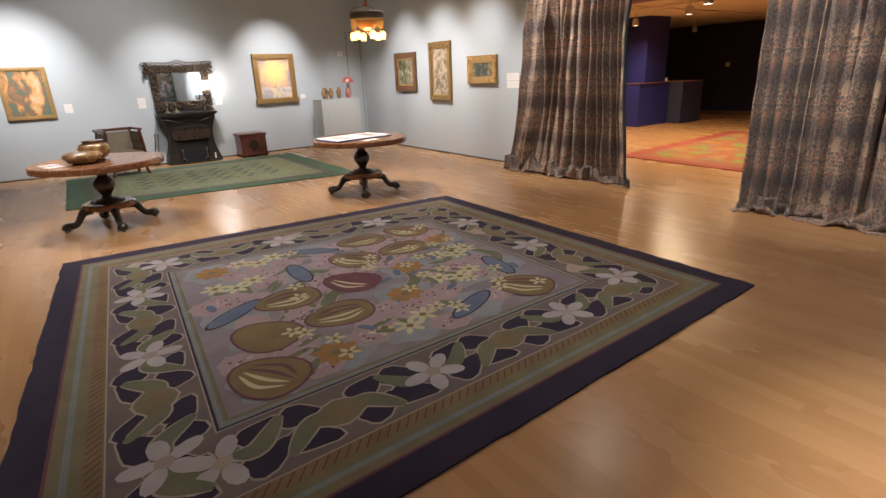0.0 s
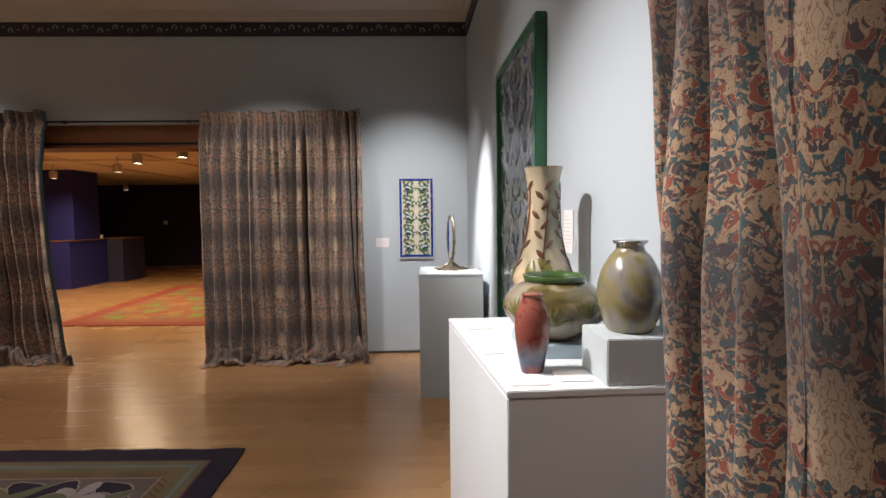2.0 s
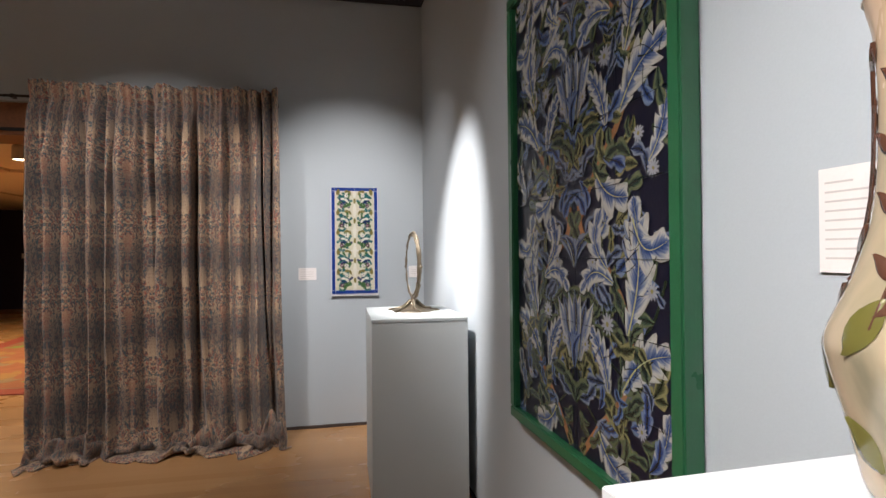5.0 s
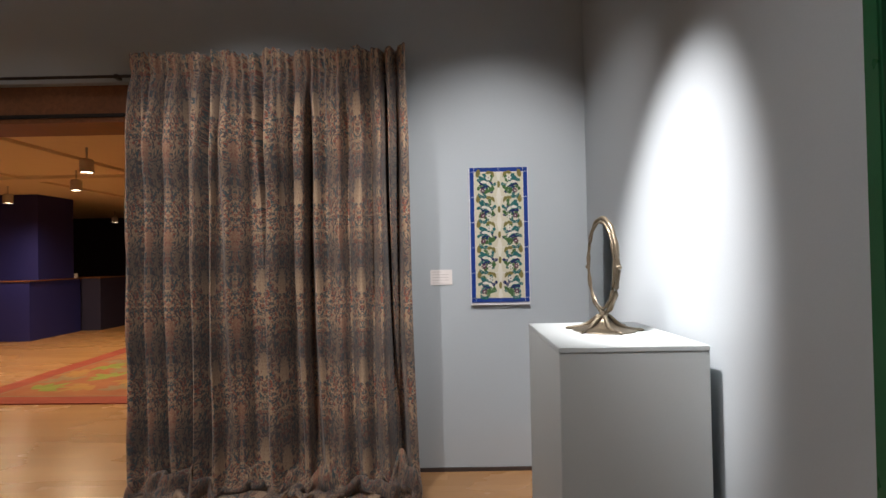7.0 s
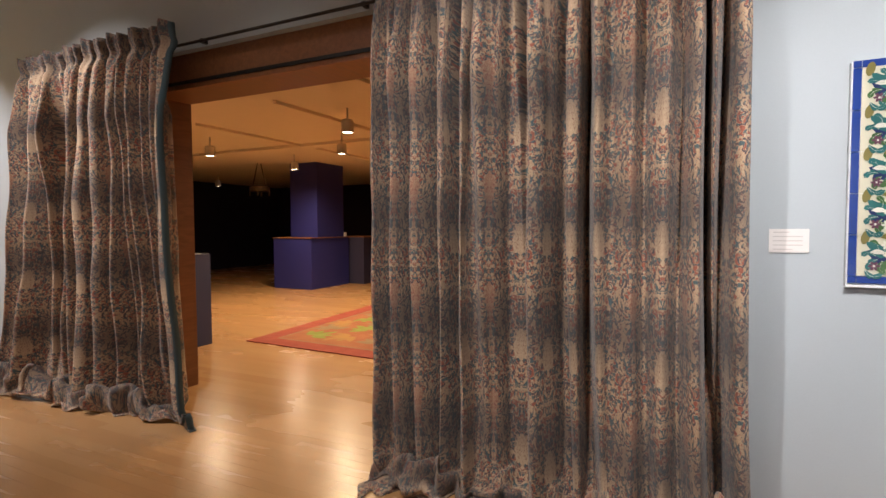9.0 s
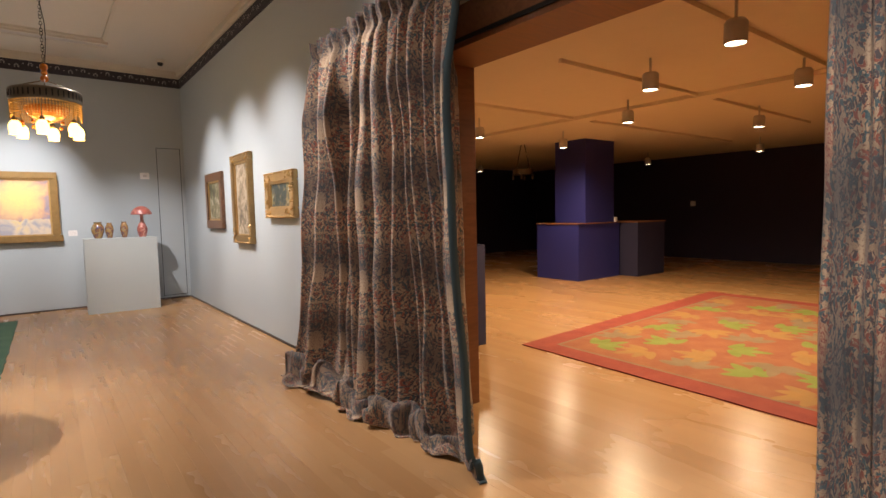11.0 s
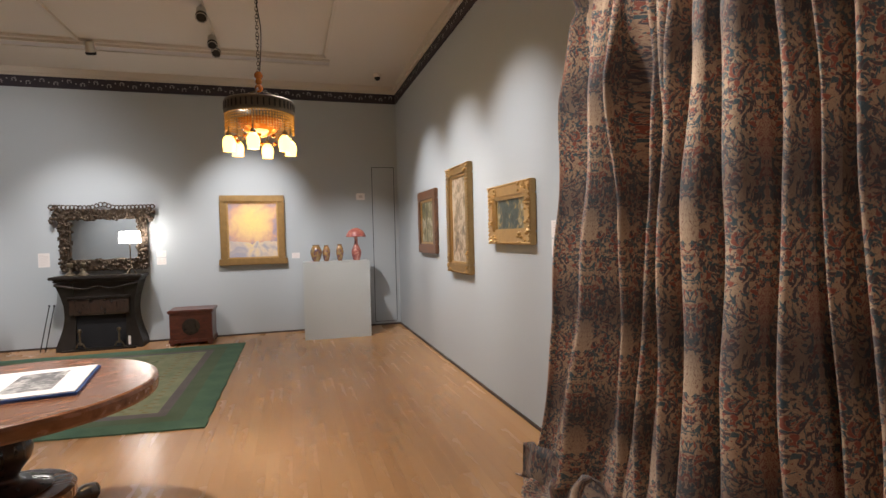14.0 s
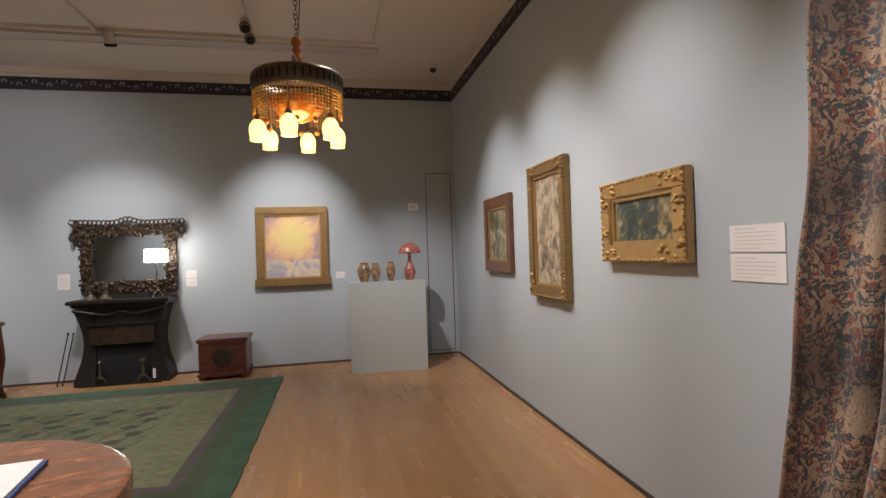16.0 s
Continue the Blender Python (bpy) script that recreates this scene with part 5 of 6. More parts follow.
SUNNY = Mat("sunlit_landscape_paint", 0.45)
co = SUNNY.coord()
sp = SUNNY.t.nodes.new("ShaderNodeSeparateXYZ")
SUNNY.put(sp.inputs[0], co)
n1, n2 = SUNNY.noise(co, 4.5, 5, 1.0), SUNNY.noise(co, 30, 3, 1.5)
d = SUNNY.n("ShaderNodeVectorMath", {"operation": "DISTANCE"}, out=1, i0=co, i1=(0.0, -0.03, 0.12))
f = SUNNY.math("ADD", SUNNY.math("MULTIPLY", d, 1.9), SUNNY.math("MULTIPLY", SUNNY.math("SUBTRACT", n1, 0.5), 0.9))
sky = SUNNY.ramp(f, [(0.10, (0.78, 0.66, 0.25)), (0.45, (0.80, 0.56, 0.26)), (0.68, (0.62, 0.36, 0.25)), (0.85, (0.30, 0.26, 0.36))])
low = SUNNY.ramp(n1, [(0.35, (0.34, 0.34, 0.42)), (0.5, (0.62, 0.52, 0.42)), (0.65, (0.70, 0.56, 0.30))])
SUNNY.colour(SUNNY.mix(SUNNY.math("MULTIPLY", SUNNY.math("SUBTRACT", n2, 0.35), 0.5), SUNNY.mix(SUNNY.math("LESS_THAN", SUNNY.math("ADD", sp.outputs[2], SUNNY.math("MULTIPLY", n1, 0.2)), -0.08), sky, low), (0.44, 0.33, 0.24)))
SUNNY.bump(n2, 0.3, 0.004)
SUNNY = SUNNY.m
PALE_FIG = canvas("pale_blossom_paint", [(0.30, (0.09, 0.075, 0.05)), (0.46, (0.26, 0.20, 0.13)), (0.58, (0.52, 0.42, 0.32)), (0.75, (0.26, 0.28, 0.20))], (7, 7, 5), 1.2)
DARK_STILL = canvas("dark_still_life_paint", [(0.36, (0.03, 0.045, 0.04)), (0.52, (0.065, 0.085, 0.08)), (0.62, (0.30, 0.22, 0.07)), (0.72, (0.40, 0.40, 0.38))], (6, 6, 6), 1.0, 5, 3.3)
GREEN_FIG = canvas("green_garden_paint", [(0.35, (0.06, 0.06, 0.03)), (0.5, (0.20, 0.18, 0.09)), (0.62, (0.46, 0.42, 0.33)), (0.75, (0.12, 0.09, 0.08))], (6, 6, 4), 1.0, 5, 7.1)
INTERIOR = canvas("orange_interior_paint", [(0.34, (0.09, 0.16, 0.13)), (0.46, (0.22, 0.12, 0.07)), (0.56, (0.58, 0.30, 0.10)), (0.75, (0.60, 0.46, 0.32))], (3.5, 3.5, 2.2), 0.8, 4, 1.7)

p3 = framed("small dark still life in an ornate gilt frame", (EAST, 6.965, 1.655), "-x", 0.83, 0.50, 0.105, 0.06, GILT, DARK_STILL, 14)
framed("tall narrow blossom painting in a gilt frame", (EAST, 8.30, 1.655), "-x", 0.74, 1.14, 0.10, 0.06, OLDGOLD, PALE_FIG, 8)
framed("garden painting in a dark walnut frame", (EAST, 9.65, 1.67), "-x", 0.88, 0.82, 0.12, 0.05, WALNUT, GREEN_FIG)
framed("glowing yellow landscape in a bronze-gilt frame", (4.84, NORTH, 1.64), "-y", 0.95, 1.08, 0.10, 0.08, OLDGOLD, SUNNY, 0, 0.03)
framed("orange interior scene in a thin gilt frame", (0.20, NORTH, 1.55), "-y", 0.74, 0.92, 0.055, 0.05, GILT, INTERIOR)

# ---- round tables ----


def round_table(at, rz, label, r=0.74, h=0.80):
    root = group("round_table", label, "table", "round tables", at=at, rz=rz)
    part("tabletop", lathe([(r - 0.02, h - 0.075), (r - 0.004, h - 0.072), (r, h - 0.06), (r, h - 0.02), (r - 0.006, h - 0.004), (r - 0.02, h)], 72), MAHOGANY, root)
    part("under_block", lathe([(0.22, h - 0.10), (0.24, h - 0.074)], 32), DARKWOOD, root)
    part("pillar", lathe(curve_profile([(0.10, 0.30), (0.14, 0.325), (0.06, 0.36), (0.065, 0.40), (0.105, 0.46), (0.115, 0.52), (0.09, 0.58), (0.055, 0.62), (0.07, 0.66), (0.12, h - 0.10)]), 36), DARKWOOD, root, smooth=True)
    part("platform", lathe([(0.26, 0.225), (0.285, 0.235), (0.285, 0.285), (0.265, 0.30), (0.18, 0.305)], 40), MAHOGANY, root)
    part("collar", lathe(curve_profile([(0.18, 0.304), (0.19, 0.315), (0.14, 0.335), (0.10, 0.35)]), 36), DARKWOOD, root, smooth=True)
    for k in range(4):
        w = math.pi / 4 + k * math.pi / 2
        c, s = math.cos(w), math.sin(w)
        bm = bmesh.new()
        path = smooth_pts([(0.20, 0, 0.235), (0.28, 0, 0.21), (0.33, 0, 0.14), (0.38, 0, 0.085), (0.45, 0, 0.075), (0.49, 0, 0.055)], 5)
        n = len(path)
        tube(bm, [(p.x * c, p.x * s, p.z) for p in path], [0.062 - 0.028 * math.sin(math.pi * i / (n - 1)) * 0.9 for i in range(n)], 10)
        ball(bm, (0.49 * c, 0.49 * s, 0.062), 0.042, 12, 0.9)
        part("leg", bm, DARKWOOD, root, smooth=True)
        bm = bmesh.new()
        tube(bm, [(0.49 * c, 0.49 * s, 0.0), (0.49 * c, 0.49 * s, 0.035)], 0.016, 10)
        part("caster", bm, BRONZE, root)
    return root


TB = (4.03, 6.02)
TA = (0.85, 6.62)
round_table((*TB, 0), 20, "round mahogany pedestal table with scrolled legs", 0.67)
round_table((*TA, 0), 52, "round mahogany pedestal table with scrolled legs", 0.70)

# portfolio on the nearer table
PRINT = canvas("grey_print", [(0.4, (0.10, 0.10, 0.10)), (0.55, (0.35, 0.33, 0.31)), (0.65, (0.55, 0.53, 0.50))], (12, 12, 12), 1.0)
BLUEBOARD = plain("blue_book_cloth", (0.03, 0.075, 0.24), 0.7)
book = group("portfolio", "open blue portfolio showing two mounted prints", "book", at=(3.93, 6.02, 0.80), rz=8)
for x0, x1 in ((-0.46, -0.003), (0.003, 0.46)):
    part("board", abox(x0, x1, -0.29, 0.29, 0, 0.014, 0.002), BLUEBOARD, book)
    part("mount", abox(x0 + 0.012, x1 - 0.012, -0.278, 0.278, 0.014, 0.020), PAPER, book)
    part("print", abox(x0 + 0.13, x1 - 0.12, -0.19, 0.19, 0.020, 0.0212), PRINT, book)
note = group("label_card", "white printed card at the table edge", "label", at=(3.98, 5.60, 0.80), rz=10)
part("sheet", abox(-0.12, 0.12, -0.06, 0.06, 0, 0.003), PAPER, note)
# bowl and cards on the farther table
BOWLPOT = glaze("bronze_lustre_glaze", [(0.35, (0.10, 0.045, 0.015)), (0.55, (0.28, 0.15, 0.05)), (0.7, (0.40, 0.27, 0.10))], 7, 0.15)
b = vessel("pottery_bowl", "squat brown lustre bowl on the round table", (0.70, 6.45, 0.80), curve_profile([(0.10, 0), (0.15, 0.02), (0.20, 0.07), (0.19, 0.11), (0.15, 0.13)]), BOWLPOT)
tagged(b, category="bowl")
b = vessel("pottery_pot", "round golden-brown lustre pot on the round table", (0.84, 6.78, 0.80), curve_profile([(0.08, 0), (0.13, 0.03), (0.17, 0.10), (0.15, 0.17), (0.10, 0.20), (0.12, 0.22)]), BOWLPOT)
for x, y in ((0.42, 6.40), (0.36, 6.60)):
    note = group("label_card", "white printed card on the table top", "label", at=(x, y, 0.80), rz=25)
    part("sheet", abox(-0.09, 0.09, -0.06, 0.06, 0, 0.003), PAPER, note)

# ---- fireplace and mirror ----
fx, fy = 2.79, NORTH


def fireplace():
    root = group("fireplace", "dark cast metal mantelpiece with curved supports", "fireplace", at=(fx, fy, 0))
    root.scale = (0.92, 1, 1)
    part("mantel_shelf", abox(-0.62, 0.62, -0.44, 0, 1.00, 1.045, 0.012), IRON, root)
    part("shelf_moulding", abox(-0.58, 0.58, -0.40, 0, 0.96, 1.0, 0.012), IRON, root)
    part("frieze_panel", abox(-0.50, 0.50, -0.30, 0, 0.72, 0.96, 0.01), IRON, root)
    part("inner_shelf", abox(-0.43, 0.43, -0.35, -0.30, 0.72, 0.755, 0.01), IRON, root)
    part("inner_panel", abox(-0.40, 0.40, -0.325, -0.26, 0.50, 0.715, 0.006), DARKWOOD, root)
    for s in (-1, 1):
        bm = bmesh.new()
        rows = []
        for i in range(15):
            t = i / 14
            z = 0.95 * (1 - t)
            xo = 0.56 - 0.10 * math.sin(math.pi * min(1, t * 1.1)) + 0.02 * t
            yo = -0.38 + 0.08 * math.sin(math.pi * t * 0.9)
            rows.append([bm.verts.new((s * a, b, z)) for a, b in ((xo, yo), (xo, 0), (0.34, 0), (0.34, yo + 0.03))])
        for a, b in zip(rows, rows[1:]):
            for k in range(4):
                bm.faces.new((a[k], a[(k + 1) % 4], b[(k + 1) % 4], b[k]))
        bm.faces.new(rows[0])
        bm.faces.new(rows[-1][::-1])
        bmesh.ops.recalc_face_normals(bm, faces=bm.faces)
        part("jamb_support", bm, IRON, root, smooth=False)
        bm = bmesh.new()
        tube(bm, smooth_pts([(s * 0.56, -0.38, 0.93), (s * 0.40, -0.37, 0.90), (s * 0.18, -0.34, 0.86), (0, -0.33, 0.90)], 6), [0.018] * 10 + [0.012] * 9)
        part("scroll", bm, IRON, root, smooth=True)
    # solid near-black block fills the opening in place of a hollow
    part("firebox", abox(-0.34, 0.34, -0.24, -0.02, 0.02, 0.50), FIREBOX_BLACK, root)
    part("hearth", abox(-0.50, 0.50, -0.40, 0, 0, 0.02), IRON, root)
    part("firebox_edge", abox(-0.345, 0.345, -0.315, -0.27, 0.49, 0.51, 0.004), BRONZE, root)


fireplace()


def andiron(x):
    root = group("andiron", "dark bronze andiron with a ball finial", "andiron", "andirons", at=(x, fy - 0.36, 0.02))
    bm = bmesh.new()
    tube(bm, [(0, 0, 0.06), (0, 0, 0.24)], 0.013)
    part("post", bm, BRONZE, root)
    bm = bmesh.new()
    ball(bm, (0, 0, 0.26), 0.03)
    part("finial", bm, BRONZE, root, smooth=True)
    for s in (-1, 1):
        bm = bmesh.new()
        tube(bm, smooth_pts([(0, 0, 0.10), (s * 0.04, 0, 0.06), (s * 0.07, 0, 0.0)], 5), 0.010)
        part("foot", bm, BRONZE, root)


andiron(fx - 0.24)
andiron(fx + 0.24)
tools = group("fire_tools", "thin black fire irons leaning on the fireplace", "fire irons")
for k, x in enumerate((2.02, 2.08)):
    bm = bmesh.new()
    tube(bm, [(x, fy - 0.22, 0.0), (x + 0.10, fy - 0.14, 0.62)], 0.007, 6)
    ball(bm, (x + 0.10, fy - 0.14, 0.63), 0.015, 8)
    part("poker", bm, BLACK, tools)


def overmantel():
    root = group("wall_mirror", "rectangular mirror in a richly carved dark frame", "mirror", at=(fx + 0.02, fy - 0.03, 1.60))
    rnd = random.Random(3)
    w, h = 0.50, 0.44
    bars = {"bottom_rail": (-w - 0.06, w + 0.06, -0.50, -0.34), "top_rail": (-w - 0.10, w + 0.10, 0.24, 0.38), "left_stile": (-w - 0.06, -w + 0.07, -0.34, 0.24), "right_stile": (w - 0.07, w + 0.06, -0.34, 0.24)}
    for nm, (a0, a1, c0, c1) in bars.items():
        part(nm, abox(a0, a1, -0.06, 0.03, c0, c1, 0.02), CARVED, root)
        bm = bmesh.new()
        n = int((a1 - a0) * (c1 - c0) * 900)
        for _ in range(n):
            x, z = rnd.uniform(a0, a1), rnd.uniform(c0, c1)
            ball(bm, (x, -0.06 - rnd.uniform(0, 0.02), z), rnd.uniform(0.012, 0.030), 7, rnd.uniform(0.6, 1.3))
        part("carving", bm, CARVED, root, smooth=True, kind="stuff")
    # crest: lobes with gaps, taller at the middle and ears
    bm = bmesh.new()
    for i in range(26):
        t = i / 25
        x = -0.64 + 1.28 * t
        lift = 0.40 + 0.055 * math.exp(-((x) / 0.10) ** 2) + 0.03 * abs(x)
        ring = [(x + 0.032 * math.cos(a), -0.05, lift + 0.030 * math.sin(a)) for a in [k * math.pi / 4 for k in range(9)]]
        tube(bm, ring, 0.011, 6)
    part("crest", bm, CARVED, root, "pierced carved cresting", smooth=True)
    for s in (-1, 1):
        bm = bmesh.new()
        for _ in range(18):
            ball(bm, (s * rnd.uniform(0.54, 0.66), rnd.uniform(-0.08, -0.02), rnd.uniform(0.20, 0.42)), rnd.uniform(0.015, 0.035), 7)
        part("corner_carving", bm, CARVED, root, smooth=True)
    part("glass", abox(-w + 0.06, w - 0.06, -0.012, 0.0, -0.36, 0.26), MIRROR, root, "clear mirror glass")
    part("backing", abox(-w, w, 0.003, 0.03, -0.45, 0.36), DARKWOOD, root)


overmantel()

# on the mantel shelf
lamp = group("table_lamp", "lit table lamp with a white glass shade", "lamp", at=(fx + 0.39, fy - 0.24, 1.045))
for k in range(3):
    w = k * 2.094
    bm = bmesh.new()
    tube(bm, smooth_pts([(0.07 * math.cos(w), 0.07 * math.sin(w), 0.0), (0.04 * math.cos(w), 0.04 * math.sin(w), 0.05), (0.012, 0, 0.09)], 4), 0.009)
    part("foot", bm, BRONZE, lamp, smooth=True)
bm = bmesh.new()
tube(bm, [(0, 0, 0.08), (0, 0, 0.48)], 0.009)
part("stem", bm, BRONZE, lamp)
part("shade", lathe([(0.13, 0.44), (0.14, 0.46), (0.135, 0.60), (0.12, 0.61)], 32), SHADE_ON, lamp, "glowing white glass shade", smooth=True)
for x in (-0.36, -0.20):
    st = group("candlestick", "squat bronze candlestick on the mantel shelf", "candlestick", "candlesticks", at=(fx + x, fy - 0.26, 1.045))
    part("base", lathe(curve_profile([(0.075, 0), (0.08, 0.01), (0.05, 0.035), (0.025, 0.06), (0.018, 0.11)]), 24), BRONZE, st, smooth=True)
    part("cup", lathe(curve_profile([(0.018, 0.11), (0.035, 0.13), (0.04, 0.17), (0.03, 0.18)]), 20), BRONZE, st, smooth=True)
tag = group("label_tag", "small white tag hanging on the hearth side", "label")
part("card", abox(fx + 0.37, fx + 0.40, fy - 0.425, fy - 0.42, 0.06, 0.18), PAPER, tag)

# ---- chest ----
chest = group("chest", "low dark red-stained wooden chest by the wall", "chest", at=(3.99, NORTH - 0.32, 0))
part("body", abox(-0.28, 0.28, -0.22, 0.22, 0.06, 0.46, 0.008), REDWOOD, chest)
part("lid", abox(-0.305, 0.305, -0.245, 0.245, 0.462, 0.51, 0.012), REDWOOD, chest)
part("front_panel", abox(-0.20, 0.20, -0.226, -0.22, 0.14, 0.40, 0.004), REDWOOD, chest)
part("plinth_rail", abox(-0.295, 0.295, -0.235, 0.235, 0.04, 0.085, 0.006), REDWOOD, chest)
for x in (-0.25, 0.25):
    for y in (-0.19, 0.19):
        part("foot", abox(x - 0.03, x + 0.03, y - 0.03, y + 0.03, 0, 0.042, 0.005), REDWOOD, chest)
part("carved_oval", lathe([(0.12, 0), (0.10, 0.006)], 24), DARKWOOD, chest).matrix_local = pose(0, -0.226, 0.27, 90, 0, 0)


def cabinet_chair():
    """Low red-framed armchair with caned panels, standing before the wall."""
    root = group("armchair", "red-stained wooden armchair with caned side panel", "chair", at=(1.42, 10.75, 0), rz=12)
    CANE = plain("woven_cane", (0.24, 0.20, 0.14), 0.7, vary=0.2, fine=300, relief=0.4)
    for x, y in ((-0.28, -0.26), (0.28, -0.26), (-0.28, 0.26), (0.28, 0.26)):
        bm = bmesh.new()
        tube(bm, smooth_pts([(x * 1.12, y * 1.1, 0), (x, y, 0.16), (x * 1.12, y, 0.45), (x * 1.05, y, 0.70), (x, y, 0.84)], 5), 0.028)
        part("leg", bm, REDWOOD, root, smooth=True)
    part("back_panel", abox(-0.27, 0.27, 0.245, 0.268, 0.15, 0.80), CANE, root)
    part("top_rail", abox(-0.34, 0.34, 0.22, 0.30, 0.82, 0.87, 0.012), REDWOOD, root)
    for s in (-1, 1):
        part("arm", abox(s * 0.30 - 0.035, s * 0.30 + 0.035, -0.30, 0.22, 0.83, 0.868, 0.012), REDWOOD, root)
        part("side_panel", abox(s * 0.285 - 0.01, s * 0.285 + 0.01, -0.24, 0.24, 0.16, 0.80), CANE, root)
        for z in (0.14, 0.46, 0.60):
            part("side_rail", abox(s * 0.285 - 0.016, s * 0.285 + 0.016, -0.25, 0.25, z, z + 0.03, 0.004), REDWOOD, root)
    part("seat", abox(-0.28, 0.28, -0.28, 0.26, 0.40, 0.45, 0.015), CANE, root)
    part("front_rail", abox(-0.28, 0.28, -0.29, -0.26, 0.33, 0.40, 0.006), REDWOOD, root)


cabinet_chair()

# ---- plinth in the corner: four vases and a mushroom lamp ----
LUSTRE = glaze("painted_lustre_glaze", [(0.36, (0.06, 0.05, 0.10)), (0.48, (0.28, 0.12, 0.05)), (0.6, (0.36, 0.25, 0.09)), (0.75, (0.12, 0.12, 0.20))], 22, 0.12)
REDSHADE = glaze("red_mottled_glass", [(0.36, (0.20, 0.05, 0.06)), (0.52, (0.42, 0.12, 0.09)), (0.68, (0.55, 0.30, 0.24))], 20, 0.25)
for x, r, h in ((5.76, 0.085, 0.25), (5.91, 0.058, 0.24), (6.11, 0.056, 0.25)):
    vessel("vase", "small painted lustre vase on the pale plinth", (x, 11.05, 1.14), curve_profile([(r * 0.55, 0), (r * 0.65, h * 0.08), (r * 0.95, h * 0.40), (r, h * 0.62), (r * 0.72, h * 0.85), (r * 0.55, h * 0.93), (r * 0.72, h)]), LUSTRE, grp="vases on the corner plinth")
ml = group("table_lamp", "small red mushroom-shaped art glass lamp", "lamp", at=(6.36, 11.05, 1.14))
part("base", lathe(curve_profile([(0.05, 0), (0.055, 0.02), (0.075, 0.12), (0.05, 0.20), (0.026, 0.26), (0.024, 0.36)]), 28), REDSHADE, ml, smooth=True)
part("shade", lathe(curve_profile([(0.145, 0.355), (0.15, 0.37), (0.115, 0.44), (0.05, 0.485), (0.01, 0.49)]), 32), REDSHADE, ml, "red mottled glass shade", smooth=True)
bx = group("thermostat", "small white wall thermostat", "thermostat", at=(6.53, NORTH, 2.16))
part("case", abox(-0.07, 0.07, -0.03, 0, -0.055, 0.055, 0.006), PAPER, bx)
part("dial", abox(-0.03, 0.03, -0.034, -0.03, -0.02, 0.02), INK, bx)

# ---- chandelier ----


def chandelier():
    cx, cy, z0 = 5.18, 7.66, 2.33
    root = group("chandelier", "bronze ring chandelier with amber beads and lit glass shades", "chandelier", at=(cx, cy, z0))
    R = 0.275
    bm = lathe([(R - 0.012, 0.20), (R, 0.20), (R + 0.008, 0.215), (R + 0.004, 0.26), (R + 0.008, 0.30), (R, 0.315), (R - 0.012, 0.31), (R - 0.014, 0.25), (R - 0.012, 0.20)], 48)
    bmesh.ops.delete(bm, geom=[f for f in bm.faces if len(f.verts) > 4], context="FACES")
    part("ring", bm, BRONZE, root, smooth=True)
    for k in range(40):
        w = k * 2 * math.pi / 40
        bm = bmesh.new()
        box(bm, -0.006, 0.006, -0.003, 0.003, -0.03, 0.03)
        part("ring_stud", bm, IRON, root).matrix_local = pose((R + 0.006) * math.cos(w), (R + 0.006) * math.sin(w), 0.258, 0, 0, math.degrees(w) + 90)
    bm = bmesh.new()
    for k in range(72):
        w = k * 2 * math.pi / 72
        low = 0.03 + 0.05 * abs(math.sin(3 * w))
        z = 0.195
        while z > low:
            r = R - 0.004
            bmesh.ops.create_icosphere(bm, subdivisions=1, radius=0.0085, matrix=Matrix.Translation((r * math.cos(w), r * math.sin(w), z)))
            z -= 0.021
    part("bead_curtain", bm, GOLDMESH, root, "amber-gold glass bead fringe", kind="stuff")
    part("inner_glow_bowl", lathe(curve_profile([(0.02, 0.02), (0.12, 0.06), (0.17, 0.12), (0.18, 0.16), (0.17, 0.165)]), 28), AMBER, root, smooth=True)
    for k in range(6):
        w = k * math.pi / 3 + 0.35
        c, s = math.cos(w) * (R - 0.02), math.sin(w) * (R - 0.02)
        bm = bmesh.new()
        tube(bm, [(c, s, 0.20), (c, s, 0.03)], 0.006)
        part("lamp_stem", bm, BRONZE, root)
        part("socket", lathe([(0.02, 0.0), (0.022, 0.03), (0.012, 0.045)], 14, (c, s, 0)), BRONZE, root)
        part("glass_shade", lathe(curve_profile([(0.024, 0.01), (0.045, -0.02), (0.05, -0.06), (0.044, -0.10), (0.047, -0.115)]), 20, (c, s, 0)), AMBER_ON, root, "lit amber glass shade", smooth=True)
    for k in range(12):
        w = k * math.pi / 6
        bm = bmesh.new()
        ball(bm, ((R - 0.06) * math.cos(w), (R - 0.06) * math.sin(w), 0.0), 0.018, 8)
        part("pendant_bead", bm, AMBER, root, smooth=True)
    for k in range(3):
        w = k * 2.094 + 0.5
        bm = bmesh.new()
        tube(bm, smooth_pts([(R * math.cos(w), R * math.sin(w), 0.31), (0.8 * R * math.cos(w), 0.8 * R * math.sin(w), 0.37), (0.03 * math.cos(w), 0.03 * math.sin(w), 0.41)], 5), 0.006)
        part("stay", bm, BRONZE, root)
    for z, r in ((0.43, 0.035), (0.485, 0.028), (0.535, 0.036)):
        bm = bmesh.new()
        ball(bm, (0, 0, z), r, 12)
        part("amber_bead", bm, AMBER, root, smooth=True)
    bm = bmesh.new()
    z = 0.575
    while z < CEIL - z0 - 0.02:
        ring = [(0.012 * math.cos(a) if int(z * 40) % 2 else 0, 0 if int(z * 40) % 2 else 0.012 * math.cos(a), z + 0.02 * math.sin(a)) for a in [q * math.pi / 4 for q in range(9)]]
        tube(bm, ring, 0.003, 5)
        z += 0.03
    part("chain", bm, IRON, root)
    bm = bmesh.new()
